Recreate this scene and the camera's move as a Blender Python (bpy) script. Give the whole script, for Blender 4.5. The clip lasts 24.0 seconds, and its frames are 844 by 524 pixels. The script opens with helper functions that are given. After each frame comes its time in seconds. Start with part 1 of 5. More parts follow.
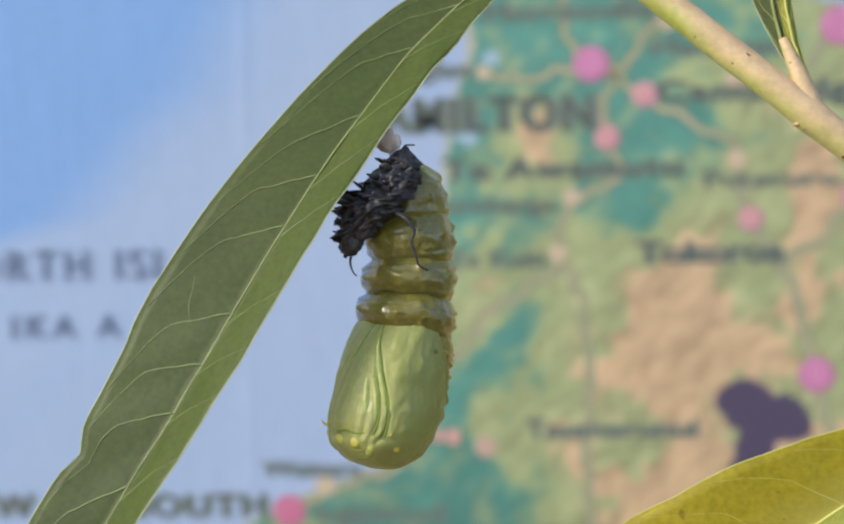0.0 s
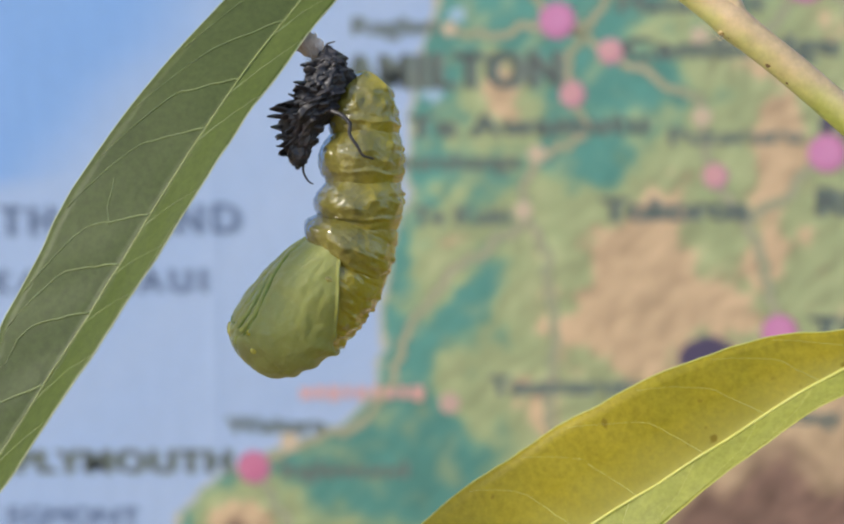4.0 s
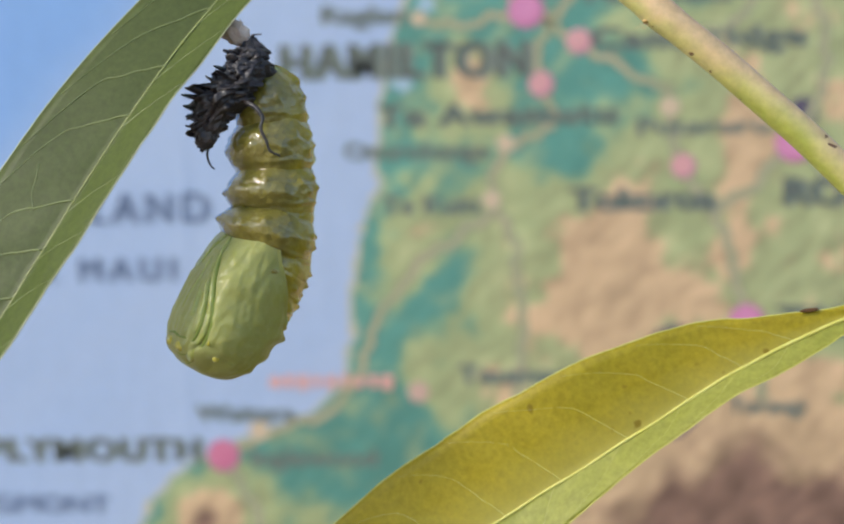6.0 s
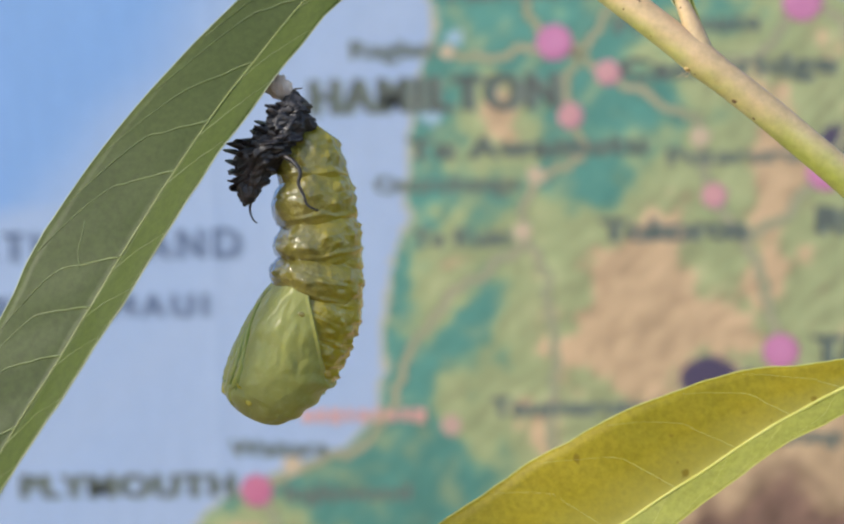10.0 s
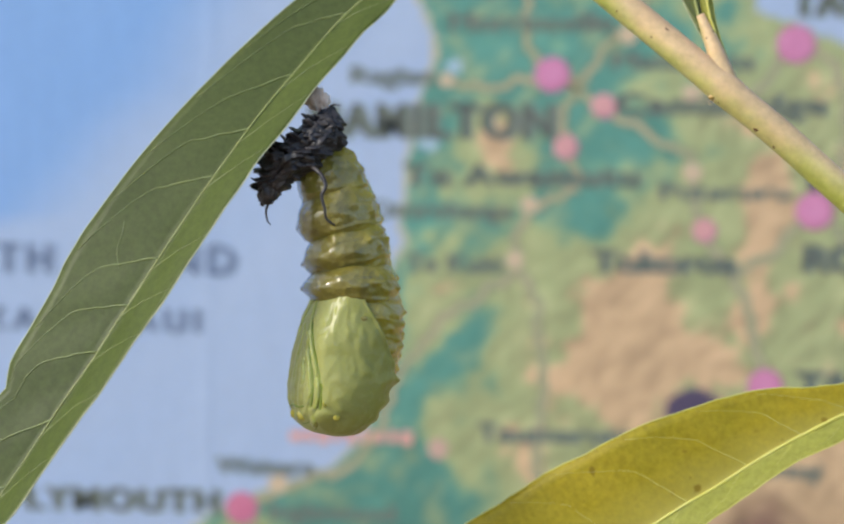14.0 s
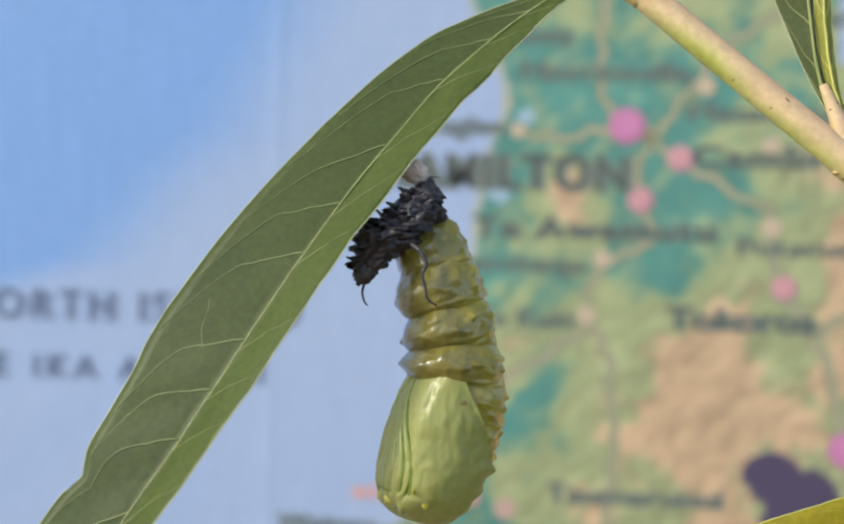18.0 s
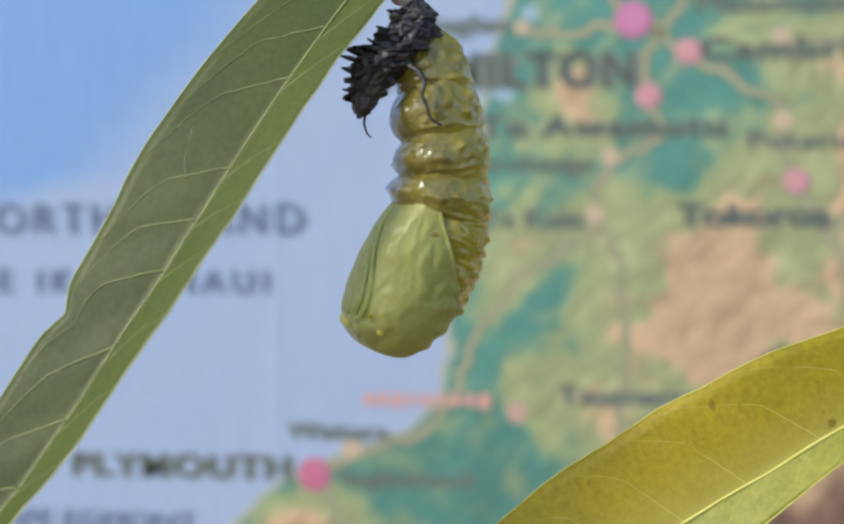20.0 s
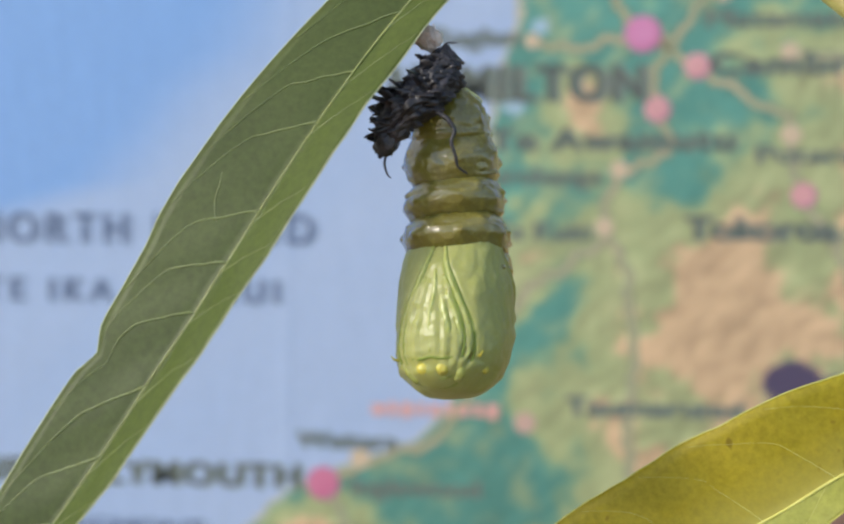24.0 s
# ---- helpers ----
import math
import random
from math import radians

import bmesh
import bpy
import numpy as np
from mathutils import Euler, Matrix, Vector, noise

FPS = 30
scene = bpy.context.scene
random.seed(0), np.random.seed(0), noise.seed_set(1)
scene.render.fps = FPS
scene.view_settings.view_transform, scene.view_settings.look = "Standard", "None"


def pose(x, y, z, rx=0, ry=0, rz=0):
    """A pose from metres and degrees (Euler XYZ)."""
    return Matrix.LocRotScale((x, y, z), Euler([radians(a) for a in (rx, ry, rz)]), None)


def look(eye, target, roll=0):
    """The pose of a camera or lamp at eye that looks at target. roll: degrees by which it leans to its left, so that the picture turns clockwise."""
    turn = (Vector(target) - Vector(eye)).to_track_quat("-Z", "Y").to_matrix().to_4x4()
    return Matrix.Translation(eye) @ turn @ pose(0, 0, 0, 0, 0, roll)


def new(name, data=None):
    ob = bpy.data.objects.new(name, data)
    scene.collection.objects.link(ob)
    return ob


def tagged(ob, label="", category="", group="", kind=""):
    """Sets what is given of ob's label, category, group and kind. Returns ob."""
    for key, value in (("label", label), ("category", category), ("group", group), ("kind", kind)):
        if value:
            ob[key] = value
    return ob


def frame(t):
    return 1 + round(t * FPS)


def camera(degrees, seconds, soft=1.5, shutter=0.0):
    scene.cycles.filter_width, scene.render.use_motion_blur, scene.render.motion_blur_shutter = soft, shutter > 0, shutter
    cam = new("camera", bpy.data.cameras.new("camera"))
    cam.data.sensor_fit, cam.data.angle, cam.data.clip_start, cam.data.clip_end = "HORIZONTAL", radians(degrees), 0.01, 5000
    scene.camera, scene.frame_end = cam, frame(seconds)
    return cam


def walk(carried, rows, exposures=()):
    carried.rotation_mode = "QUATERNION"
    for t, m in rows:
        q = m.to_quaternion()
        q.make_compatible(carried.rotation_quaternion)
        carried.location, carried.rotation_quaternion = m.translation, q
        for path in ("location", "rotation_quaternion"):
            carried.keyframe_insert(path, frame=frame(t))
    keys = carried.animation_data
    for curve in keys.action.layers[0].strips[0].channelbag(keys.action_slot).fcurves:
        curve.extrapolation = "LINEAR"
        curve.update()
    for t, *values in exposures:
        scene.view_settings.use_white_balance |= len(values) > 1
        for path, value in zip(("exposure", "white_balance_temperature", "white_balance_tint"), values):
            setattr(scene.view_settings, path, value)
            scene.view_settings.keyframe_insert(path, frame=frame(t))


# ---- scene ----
cam = camera(35.0, 24.0, soft=2.2)
PATH = [
    (0, 0.00671, -0.12476, 0.36796, 4.239, -1.468, -1.031),
    (0.5, 0.00442, -0.12650, 0.36830, 4.312, -1.427, -0.820),
    (1, 0.00334, -0.12449, 0.36712, 4.312, -1.493, -0.783),
    (1.5, 0.00531, -0.12574, 0.36684, 4.207, -1.554, -0.529),
    (3.5, 0.00537, -0.12607, 0.36494, 3.839, -1.821, -0.544),
    (3.6, 0.00743, -0.12454, 0.36318, 3.849, -1.752, -0.705),
    (4, 0.01316, -0.12443, 0.36004, 3.860, -2.009, -0.719),
    (4.5, 0.01722, -0.12384, 0.35789, 3.703, -2.262, -0.783),
    (5, 0.01973, -0.12327, 0.35764, 3.523, -2.379, -0.656),
    (5.5, 0.01983, -0.12284, 0.35946, 3.514, -2.435, -0.669),
    (6, 0.02003, -0.12491, 0.35956, 3.697, -2.398, -0.646),
    (6.5, 0.01918, -0.12421, 0.35996, 3.844, -2.137, -0.726),
    (7, 0.01883, -0.12379, 0.36248, 4.046, -1.791, -0.913),
    (7.5, 0.02030, -0.12301, 0.36228, 4.092, -1.659, -0.913),
    (8, 0.01892, -0.12487, 0.36258, 4.219, -1.580, -1.109),
    (8.5, 0.01694, -0.12568, 0.36262, 4.346, -1.593, -1.177),
    (9, 0.01687, -0.12587, 0.36247, 4.459, -1.594, -1.176),
    (9.5, 0.01702, -0.12515, 0.36215, 4.572, -1.505, -1.257),
    (10, 0.01799, -0.12485, 0.36247, 4.657, -1.457, -1.353),
    (10.5, 0.01685, -0.12526, 0.35841, 4.557, -1.656, -1.371),
    (12.5, 0.01248, -0.12237, 0.35114, 3.847, -1.179, -0.234),
    (12.7, 0.01253, -0.12146, 0.35521, 3.769, -1.336, -0.171),
    (13, 0.01660, -0.12299, 0.35605, 3.853, -0.947, 0.106),
    (13.5, 0.01289, -0.12658, 0.35843, 3.647, -0.524, 0.414),
    (14, 0.01262, -0.12899, 0.36052, 3.399, -0.080, 0.703),
    (14.5, 0.01303, -0.12969, 0.36042, 3.173, -0.042, 0.673),
    (15, 0.01831, -0.13263, 0.36728, 3.212, 0.050, 0.746),
    (15.2, 0.01664, -0.13623, 0.37176, 3.306, 0.227, 0.528),
    (15.5, 0.01155, -0.13741, 0.36960, 3.193, 0.253, 1.128),
    (16, 0.01129, -0.13108, 0.35969, 3.009, 0.466, 1.141),
    (16.3, 0.01630, -0.12302, 0.36420, 2.934, 1.003, 1.088),
    (16.5, 0.01579, -0.12132, 0.36776, 3.234, 1.132, 1.524),
    (16.7, 0.01464, -0.12242, 0.36407, 3.787, 1.789, 1.000),
    (17, 0.00715, -0.12018, 0.36809, 4.416, 2.204, 0.961),
    (17.2, 0.00671, -0.12263, 0.37850, 4.903, 2.036, 2.033),
    (17.5, 0.00632, -0.12528, 0.37914, 5.242, 2.175, 1.772),
    (17.8, 0.00777, -0.12431, 0.37148, 5.400, 2.011, 0.949),
    (18, 0.00723, -0.12132, 0.36478, 5.553, 1.417, 1.546),
    (18.5, 0.00574, -0.11976, 0.35967, 5.720, 0.677, 0.556),
    (19, 0.00655, -0.11618, 0.35573, 5.649, -0.273, 0.456),
    (19.5, 0.00889, -0.11618, 0.35331, 5.966, -0.802, 0.229),
    (21.5, 0.00773, -0.11523, 0.35842, 6.224, -0.884, -0.036),
    (22, 0.00754, -0.11497, 0.35624, 6.314, -0.796, 0.369),
    (22.5, 0.00695, -0.11469, 0.35440, 6.271, -0.912, 0.380),
    (23, 0.00583, -0.11519, 0.35605, 6.075, -1.093, 0.535),
    (23.5, 0.00455, -0.11678, 0.35824, 6.080, -1.048, 0.509),
    (24, 0.00687, -0.11855, 0.35830, 6.157, -1.096, 0.425),
]
walk(cam, [(t, pose(x, y, z, 90 + up, 0, turn) @ pose(0, 0, 0, 0, 0, roll)) for t, x, y, z, turn, up, roll in PATH])
cam.data.dof.use_dof = True
cam.data.dof.focus_distance = 0.126
cam.data.dof.aperture_fstop = 27.0

# world and light: bright, soft daylight from above and from behind the camera
sky_world = bpy.data.worlds.new("daylight")
scene.world = sky_world
sky_world.use_nodes = True
wn = sky_world.node_tree.nodes
sky = wn.new("ShaderNodeTexSky")
sky.sky_type, sky.sun_disc = "NISHITA", False
sky.sun_elevation, sky.sun_rotation = radians(40), radians(247)
wn["Background"].inputs["Strength"].default_value = 0.235
sky_world.node_tree.links.new(sky.outputs[0], wn["Background"].inputs["Color"])
sun = new("sun", bpy.data.lights.new("sun", "SUN"))
sun.data.energy, sun.data.angle, sun.data.color = 2.8, radians(12), (1.0, 0.93, 0.82)
sun.matrix_basis = look((-0.75, -0.45, 0.55), (0, 0, 0))
scene.view_settings.exposure = 0.15

MM = 0.001
BASE = Vector((0, 0, 0.35))          # the height of the plan's origin over the floor


def W(x, y, z):
    """A place of the plan, in millimetres, as a place in the world."""
    return Vector((x * MM, y * MM, z * MM)) + BASE


# ---------------------------------------------------------------- materials
def material(name, rough=0.5, spec=0.5):
    m = bpy.data.materials.new(name)
    m.use_nodes = True
    n = m.node_tree.nodes
    b = n["Principled BSDF"]
    b.inputs["Roughness"].default_value = rough
    b.inputs["Specular IOR Level"].default_value = spec
    return m, n, m.node_tree.links, b


def ramp(n, stops):
    r = n.new("ShaderNodeValToRGB")
    while len(r.color_ramp.elements) < len(stops):
        r.color_ramp.elements.new(0.5)
    for e, (p, c) in zip(r.color_ramp.elements, stops):
        e.position, e.color = p, (*c, 1)
    return r


def noise_node(n, l, scale, detail=4, rough=0.55, stretch=None):
    c = n.new("ShaderNodeTexCoord")
    t = n.new("ShaderNodeTexNoise")
    t.inputs["Scale"].default_value, t.inputs["Detail"].default_value, t.inputs["Roughness"].default_value = scale, detail, rough
    if stretch:
        mp = n.new("ShaderNodeMapping")
        mp.inputs["Scale"].default_value = stretch
        l.new(c.outputs["Object"], mp.inputs[0])
        l.new(mp.outputs[0], t.inputs[0])
    else:
        l.new(c.outputs["Object"], t.inputs[0])
    return t


def bump(n, l, height, strength, dist, b):
    k = n.new("ShaderNodeBump")
    k.inputs["Strength"].default_value, k.inputs["Distance"].default_value = strength, dist
    l.new(height, k.inputs["Height"])
    l.new(k.outputs[0], b.inputs["Normal"])
    return k


def mix(n, l, a, b, f, mode="MIX"):
    x = n.new("ShaderNodeMix")
    x.data_type, x.blend_type = "RGBA", mode
    for sock, v in ((x.inputs[6], a), (x.inputs[7], b), (x.inputs[0], f)):
        if isinstance(v, (int, float)):
            sock.default_value = v
        elif isinstance(v, tuple):
            sock.default_value = (*v, 1)
        else:
            l.new(v, sock)
    return x.outputs[2]


def leaf_material(name, dark, light, through_colour, share, fleck, fleck_from, pale=None):
    m, n, l, b = material(name, 0.5, 0.35)
    big = noise_node(n, l, 90, 3)
    fine = noise_node(n, l, 1500, 5, 0.65)
    vor = n.new("ShaderNodeTexVoronoi")
    vor.feature = "DISTANCE_TO_EDGE"
    vor.inputs["Scale"].default_value = 750
    tc = n.new("ShaderNodeTexCoord")
    l.new(tc.outputs["Object"], vor.inputs["Vector"])
    r = ramp(n, ((0.3, dark), (0.7, light)))
    l.new(big.outputs["Fac"], r.inputs[0])
    rf = ramp(n, ((0.35, (0.78, 0.78, 0.78)), (0.65, (1.12, 1.12, 1.12))))
    l.new(fine.outputs["Fac"], rf.inputs[0])
    col = mix(n, l, r.outputs[0], rf.outputs[0], 1.0, "MULTIPLY")
    net = ramp(n, ((0.0, (1.0, 1.0, 1.0)), (0.09, (0, 0, 0))))
    l.new(vor.outputs["Distance"], net.inputs[0])
    netf = n.new("ShaderNodeMath")
    netf.operation = "MULTIPLY"
    netf.inputs[1].default_value = 0.16
    l.new(net.outputs[0], netf.inputs[0])
    col = mix(n, l, col, light, netf.outputs[0])
    if pale:        # the tissue is paler beside the midrib
        near = n.new("ShaderNodeVertexColor")
        near.layer_name = "across"
        sep = n.new("ShaderNodeSeparateXYZ")
        l.new(near.outputs[0], sep.inputs[0])
        rp = ramp(n, ((0.0, (0.75, 0.75, 0.75)), (0.16, (0.42, 0.42, 0.42)), (0.55, (0, 0, 0))))
        l.new(sep.outputs["X"], rp.inputs[0])
        col = mix(n, l, col, pale, rp.outputs[0])
    spots = noise_node(n, l, 620, 1)
    rs = ramp(n, ((fleck_from, (0, 0, 0)), (fleck_from + 0.05, (0.85, 0.85, 0.85))))
    l.new(spots.outputs["Fac"], rs.inputs[0])
    col = mix(n, l, col, fleck, rs.outputs[0])
    l.new(col, b.inputs["Base Color"])
    bump(n, l, vor.outputs["Distance"], 0.25, 0.00012, b)
    tr = n.new("ShaderNodeBsdfTranslucent")
    l.new(mix(n, l, col, through_colour, 0.6), tr.inputs[0])
    ms = n.new("ShaderNodeMixShader")
    ms.inputs[0].default_value = share
    l.new(b.outputs[0], ms.inputs[1])
    l.new(tr.outputs[0], ms.inputs[2])
    l.new(ms.outputs[0], n["Material Output"].inputs[0])
    return m


LEAF = leaf_material("milkweed_leaf", (0.080, 0.108, 0.027), (0.111, 0.144, 0.039), (0.20, 0.27, 0.04), 0.38, (0.08, 0.10, 0.03), 0.76)
# hanging leaf's right half: light coming through it is put into a greener colour
THROUGH_LIT = leaf_material("through_lit_leaf_half", (0.082, 0.118, 0.017), (0.106, 0.146, 0.026), (0.17, 0.24, 0.02), 0.38, (0.09, 0.11, 0.03), 0.77)
# pale young leaf; on the level leaf's upper half, sky sheen put into the colour
PALE = leaf_material("pale_leaf_and_sheen", (0.30, 0.33, 0.24), (0.40, 0.42, 0.32), (0.36, 0.42, 0.24), 0.35, (0.25, 0.27, 0.18), 0.78)
YELLOW = leaf_material("yellowing_leaf", (0.385, 0.332, 0.018), (0.53, 0.425, 0.028), (0.62, 0.49, 0.01), 0.42, (0.24, 0.17, 0.015), 0.72, (0.53, 0.49, 0.13))


def rib_material(name, colour, colour2):
    m, n, l, b = material(name, 0.45)
    t = noise_node(n, l, 400, 3)
    r = ramp(n, ((0.3, colour), (0.7, colour2)))
    l.new(t.outputs["Fac"], r.inputs[0])
    l.new(r.outputs[0], b.inputs["Base Color"])
    b.inputs["Subsurface Weight"].default_value = 0.2
    b.inputs["Subsurface Radius"].default_value = (0.0005, 0.0005, 0.0002)
    return m


LIME = leaf_material("lime_leaf_half", (0.33, 0.35, 0.05), (0.42, 0.43, 0.10), (0.50, 0.48, 0.05), 0.40, (0.3, 0.26, 0.05), 0.78)
RIB = rib_material("pale_rib", (0.23, 0.26, 0.075), (0.30, 0.33, 0.11))
MARGIN = rib_material("pale_leaf_margin", (0.33, 0.37, 0.19), (0.44, 0.47, 0.28))
VEIN = rib_material("fine_leaf_vein", (0.18, 0.22, 0.074), (0.24, 0.28, 0.105))
YRIB = rib_material("yellow_rib", (0.50, 0.475, 0.085), (0.56, 0.535, 0.145))


def stem_material(name, stops, specks=0.745):
    m, n, l, b = material(name, 0.42, 0.4)
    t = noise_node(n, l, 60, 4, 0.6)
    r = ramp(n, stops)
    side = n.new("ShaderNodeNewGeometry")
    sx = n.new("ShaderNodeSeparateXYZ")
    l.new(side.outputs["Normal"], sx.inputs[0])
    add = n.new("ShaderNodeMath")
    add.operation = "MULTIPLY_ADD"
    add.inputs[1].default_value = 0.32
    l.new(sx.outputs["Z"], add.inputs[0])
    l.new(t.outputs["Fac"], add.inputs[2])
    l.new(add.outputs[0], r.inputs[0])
    grain = noise_node(n, l, 900, 4, 0.6)
    g = ramp(n, ((0.3, (0.82, 0.82, 0.82)), (0.7, (1.1, 1.1, 1.1))))
    l.new(grain.outputs["Fac"], g.inputs[0])
    col = mix(n, l, r.outputs[0], g.outputs[0], 1.0, "MULTIPLY")
    dots = noise_node(n, l, 1100, 0)
    d = ramp(n, ((specks, (0, 0, 0)), (specks + 0.02, (0.9, 0.9, 0.9))))
    l.new(dots.outputs["Fac"], d.inputs[0])
    l.new(mix(n, l, col, (0.10, 0.035, 0.015), d.outputs[0]), b.inputs["Base Color"])
    b.inputs["Subsurface Weight"].default_value = 0.15
    b.inputs["Subsurface Radius"].default_value = (0.0008, 0.0006, 0.0002)
    bump(n, l, grain.outputs["Fac"], 0.2, 0.0001, b)
    return m


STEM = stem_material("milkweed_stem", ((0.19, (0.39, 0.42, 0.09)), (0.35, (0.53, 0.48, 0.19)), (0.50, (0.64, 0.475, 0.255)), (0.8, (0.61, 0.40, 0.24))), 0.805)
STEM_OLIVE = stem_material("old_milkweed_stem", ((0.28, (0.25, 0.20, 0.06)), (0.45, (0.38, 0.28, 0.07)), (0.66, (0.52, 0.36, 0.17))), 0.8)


def pupa_material(name, dorsal, ventral, pale, rough=0.16, coat=0.27, turn_over=(0.35, 1.05)):
    """Wet, slightly see-through skin: yellower on the back (+X), greener on the belly."""
    m, n, l, b = material(name, rough, 0.36 if coat > 0.195 else 0.18)
    tc = n.new("ShaderNodeTexCoord")
    sx = n.new("ShaderNodeSeparateXYZ")
    l.new(tc.outputs["Object"], sx.inputs[0])
    mr = n.new("ShaderNodeMapRange")
    mr.inputs[1].default_value, mr.inputs[2].default_value = -0.0035, 0.0035
    l.new(sx.outputs["X"], mr.inputs[0])
    t = noise_node(n, l, 420, 4, 0.6)
    a = n.new("ShaderNodeMath")
    a.operation = "MULTIPLY_ADD"
    a.inputs[1].default_value = 0.7
    l.new(t.outputs["Fac"], a.inputs[0])
    l.new(mr.outputs[0], a.inputs[2])
    half = n.new("ShaderNodeMath")
    half.operation = "MULTIPLY"
    half.inputs[1].default_value = 0.5
    l.new(a.outputs[0], half.inputs[0])
    r = ramp(n, ((turn_over[0] / 2, ventral), (turn_over[1] / 2, dorsal)))
    l.new(half.outputs[0], r.inputs[0])
    fine = noise_node(n, l, 1300, 3, 0.6)
    f = ramp(n, ((0.52, (0, 0, 0)), (0.75, (0.5, 0.5, 0.5))))
    l.new(fine.outputs["Fac"], f.inputs[0])
    l.new(mix(n, l, r.outputs[0], pale, f.outputs[0]), b.inputs["Base Color"])
    b.inputs["Subsurface Weight"].default_value = 0.4 if coat > 0.195 else 0.65
    b.inputs["Subsurface Radius"].default_value = (0.0013, 0.0011, 0.0004) if coat > 0.195 else (0.0020, 0.0018, 0.0007)
    b.inputs["Coat Weight"].default_value = coat
    b.inputs["Coat Roughness"].default_value = 0.035 if coat > 0.195 else 0.2
    wet = noise_node(n, l, 1150 if coat > 0.195 else 700, 2, 0.5)
    bump(n, l, wet.outputs["Fac"], 0.85 if coat > 0.195 else 0.26, 0.0003, b)
    return m


ABDOMEN = pupa_material("abdomen_skin", (0.33, 0.265, 0.016), (0.182, 0.158, 0.033), (0.32, 0.275, 0.066), 0.19, 0.9, (0.62, 1.18))
an, al = ABDOMEN.node_tree.nodes, ABDOMEN.node_tree.links
ab = an["Principled BSDF"]
atc, asx, amr = an.new("ShaderNodeTexCoord"), an.new("ShaderNodeSeparateXYZ"), an.new("ShaderNodeMapRange")
al.new(atc.outputs["Object"], asx.inputs[0])
awob = noise_node(an, al, 500, 3)
aadd = an.new("ShaderNodeMath")
aadd.operation = "MULTIPLY_ADD"
aadd.inputs[1].default_value = 0.0016
al.new(awob.outputs["Fac"], aadd.inputs[0])
al.new(asx.outputs["Z"], aadd.inputs[2])
amr.inputs[1].default_value, amr.inputs[2].default_value = -0.0021, 0.0029
al.new(aadd.outputs[0], amr.inputs[0])
aband = ramp(an, ((0.0, (0.5, 0.5, 0.5)), (0.12, (0.4, 0.4, 0.4)), (0.3, (0.05, 0.05, 0.05)), (0.5, (0, 0, 0)), (0.85, (0.4, 0.4, 0.4))))
al.new(amr.outputs[0], aband.inputs[0])
aback, aprod = an.new("ShaderNodeMapRange"), an.new("ShaderNodeMath")
aback.inputs[1].default_value, aback.inputs[2].default_value = -0.0005, 0.0032
al.new(asx.outputs["X"], aback.inputs[0])
aprod.operation = "MULTIPLY"
al.new(aback.outputs[0], aprod.inputs[0])
al.new(aband.outputs[0], aprod.inputs[1])
al.new(mix(an, al, ab.inputs["Base Color"].links[0].from_socket, (0.52, 0.41, 0.016), aprod.outputs[0]), ab.inputs["Base Color"])
WING = pupa_material("wing_case_skin", (0.302, 0.30, 0.08), (0.325, 0.337, 0.112), (0.40, 0.40, 0.152), 0.40, 0.15)
RIDGE = pupa_material("ridge_skin", (0.31, 0.33, 0.07), (0.35, 0.38, 0.10), (0.48, 0.50, 0.21), 0.25, 0.3)
SEAM = pupa_material("dark_seam", (0.18, 0.22, 0.035), (0.19, 0.25, 0.045), (0.24, 0.28, 0.07), 0.45, 0.1)
GOLD = pupa_material("gold_skin", (0.52, 0.46, 0.06), (0.53, 0.47, 0.08), (0.60, 0.55, 0.15), 0.25)

SKIN, n_, l_, b_ = material("shed_black_skin", 0.42, 0.5)
t_ = noise_node(n_, l_, 260, 4, 0.65, (1.0, 1.0, 3.4))
r_ = ramp(n_, ((0.3, (0.011, 0.011, 0.014)), (0.56, (0.032, 0.028, 0.030)), (0.66, (0.072, 0.058, 0.056)), (0.80, (0.20, 0.15, 0.13))))
l_.new(t_.outputs["Fac"], r_.inputs[0])
l_.new(r_.outputs[0], b_.inputs["Base Color"])
g_ = noise_node(n_, l_, 1500, 3, 0.6)
bump(n_, l_, g_.outputs["Fac"], 0.5, 0.0003, b_)

SILK, n_, l_, b_ = material("white_silk", 0.7, 0.2)
t_ = noise_node(n_, l_, 1800, 4, 0.7)
r_ = ramp(n_, ((0.3, (0.74, 0.58, 0.48)), (0.7, (0.86, 0.73, 0.64))))
l_.new(t_.outputs["Fac"], r_.inputs[0])
l_.new(r_.outputs[0], b_.inputs["Base Color"])
bump(n_, l_, t_.outputs["Fac"], 0.5, 0.0003, b_)


def plain_material(name, c1, c2, scale, rough=0.7):
    m, n, l, b = material(name, rough, 0.3)
    t = noise_node(n, l, scale, 5, 0.6)
    r = ramp(n, ((0.3, c1), (0.7, c2)))
    l.new(t.outputs["Fac"], r.inputs[0])
    l.new(r.outputs[0], b.inputs["Base Color"])
    bump(n, l, t.outputs["Fac"], 0.15, 0.001, b)
    return m


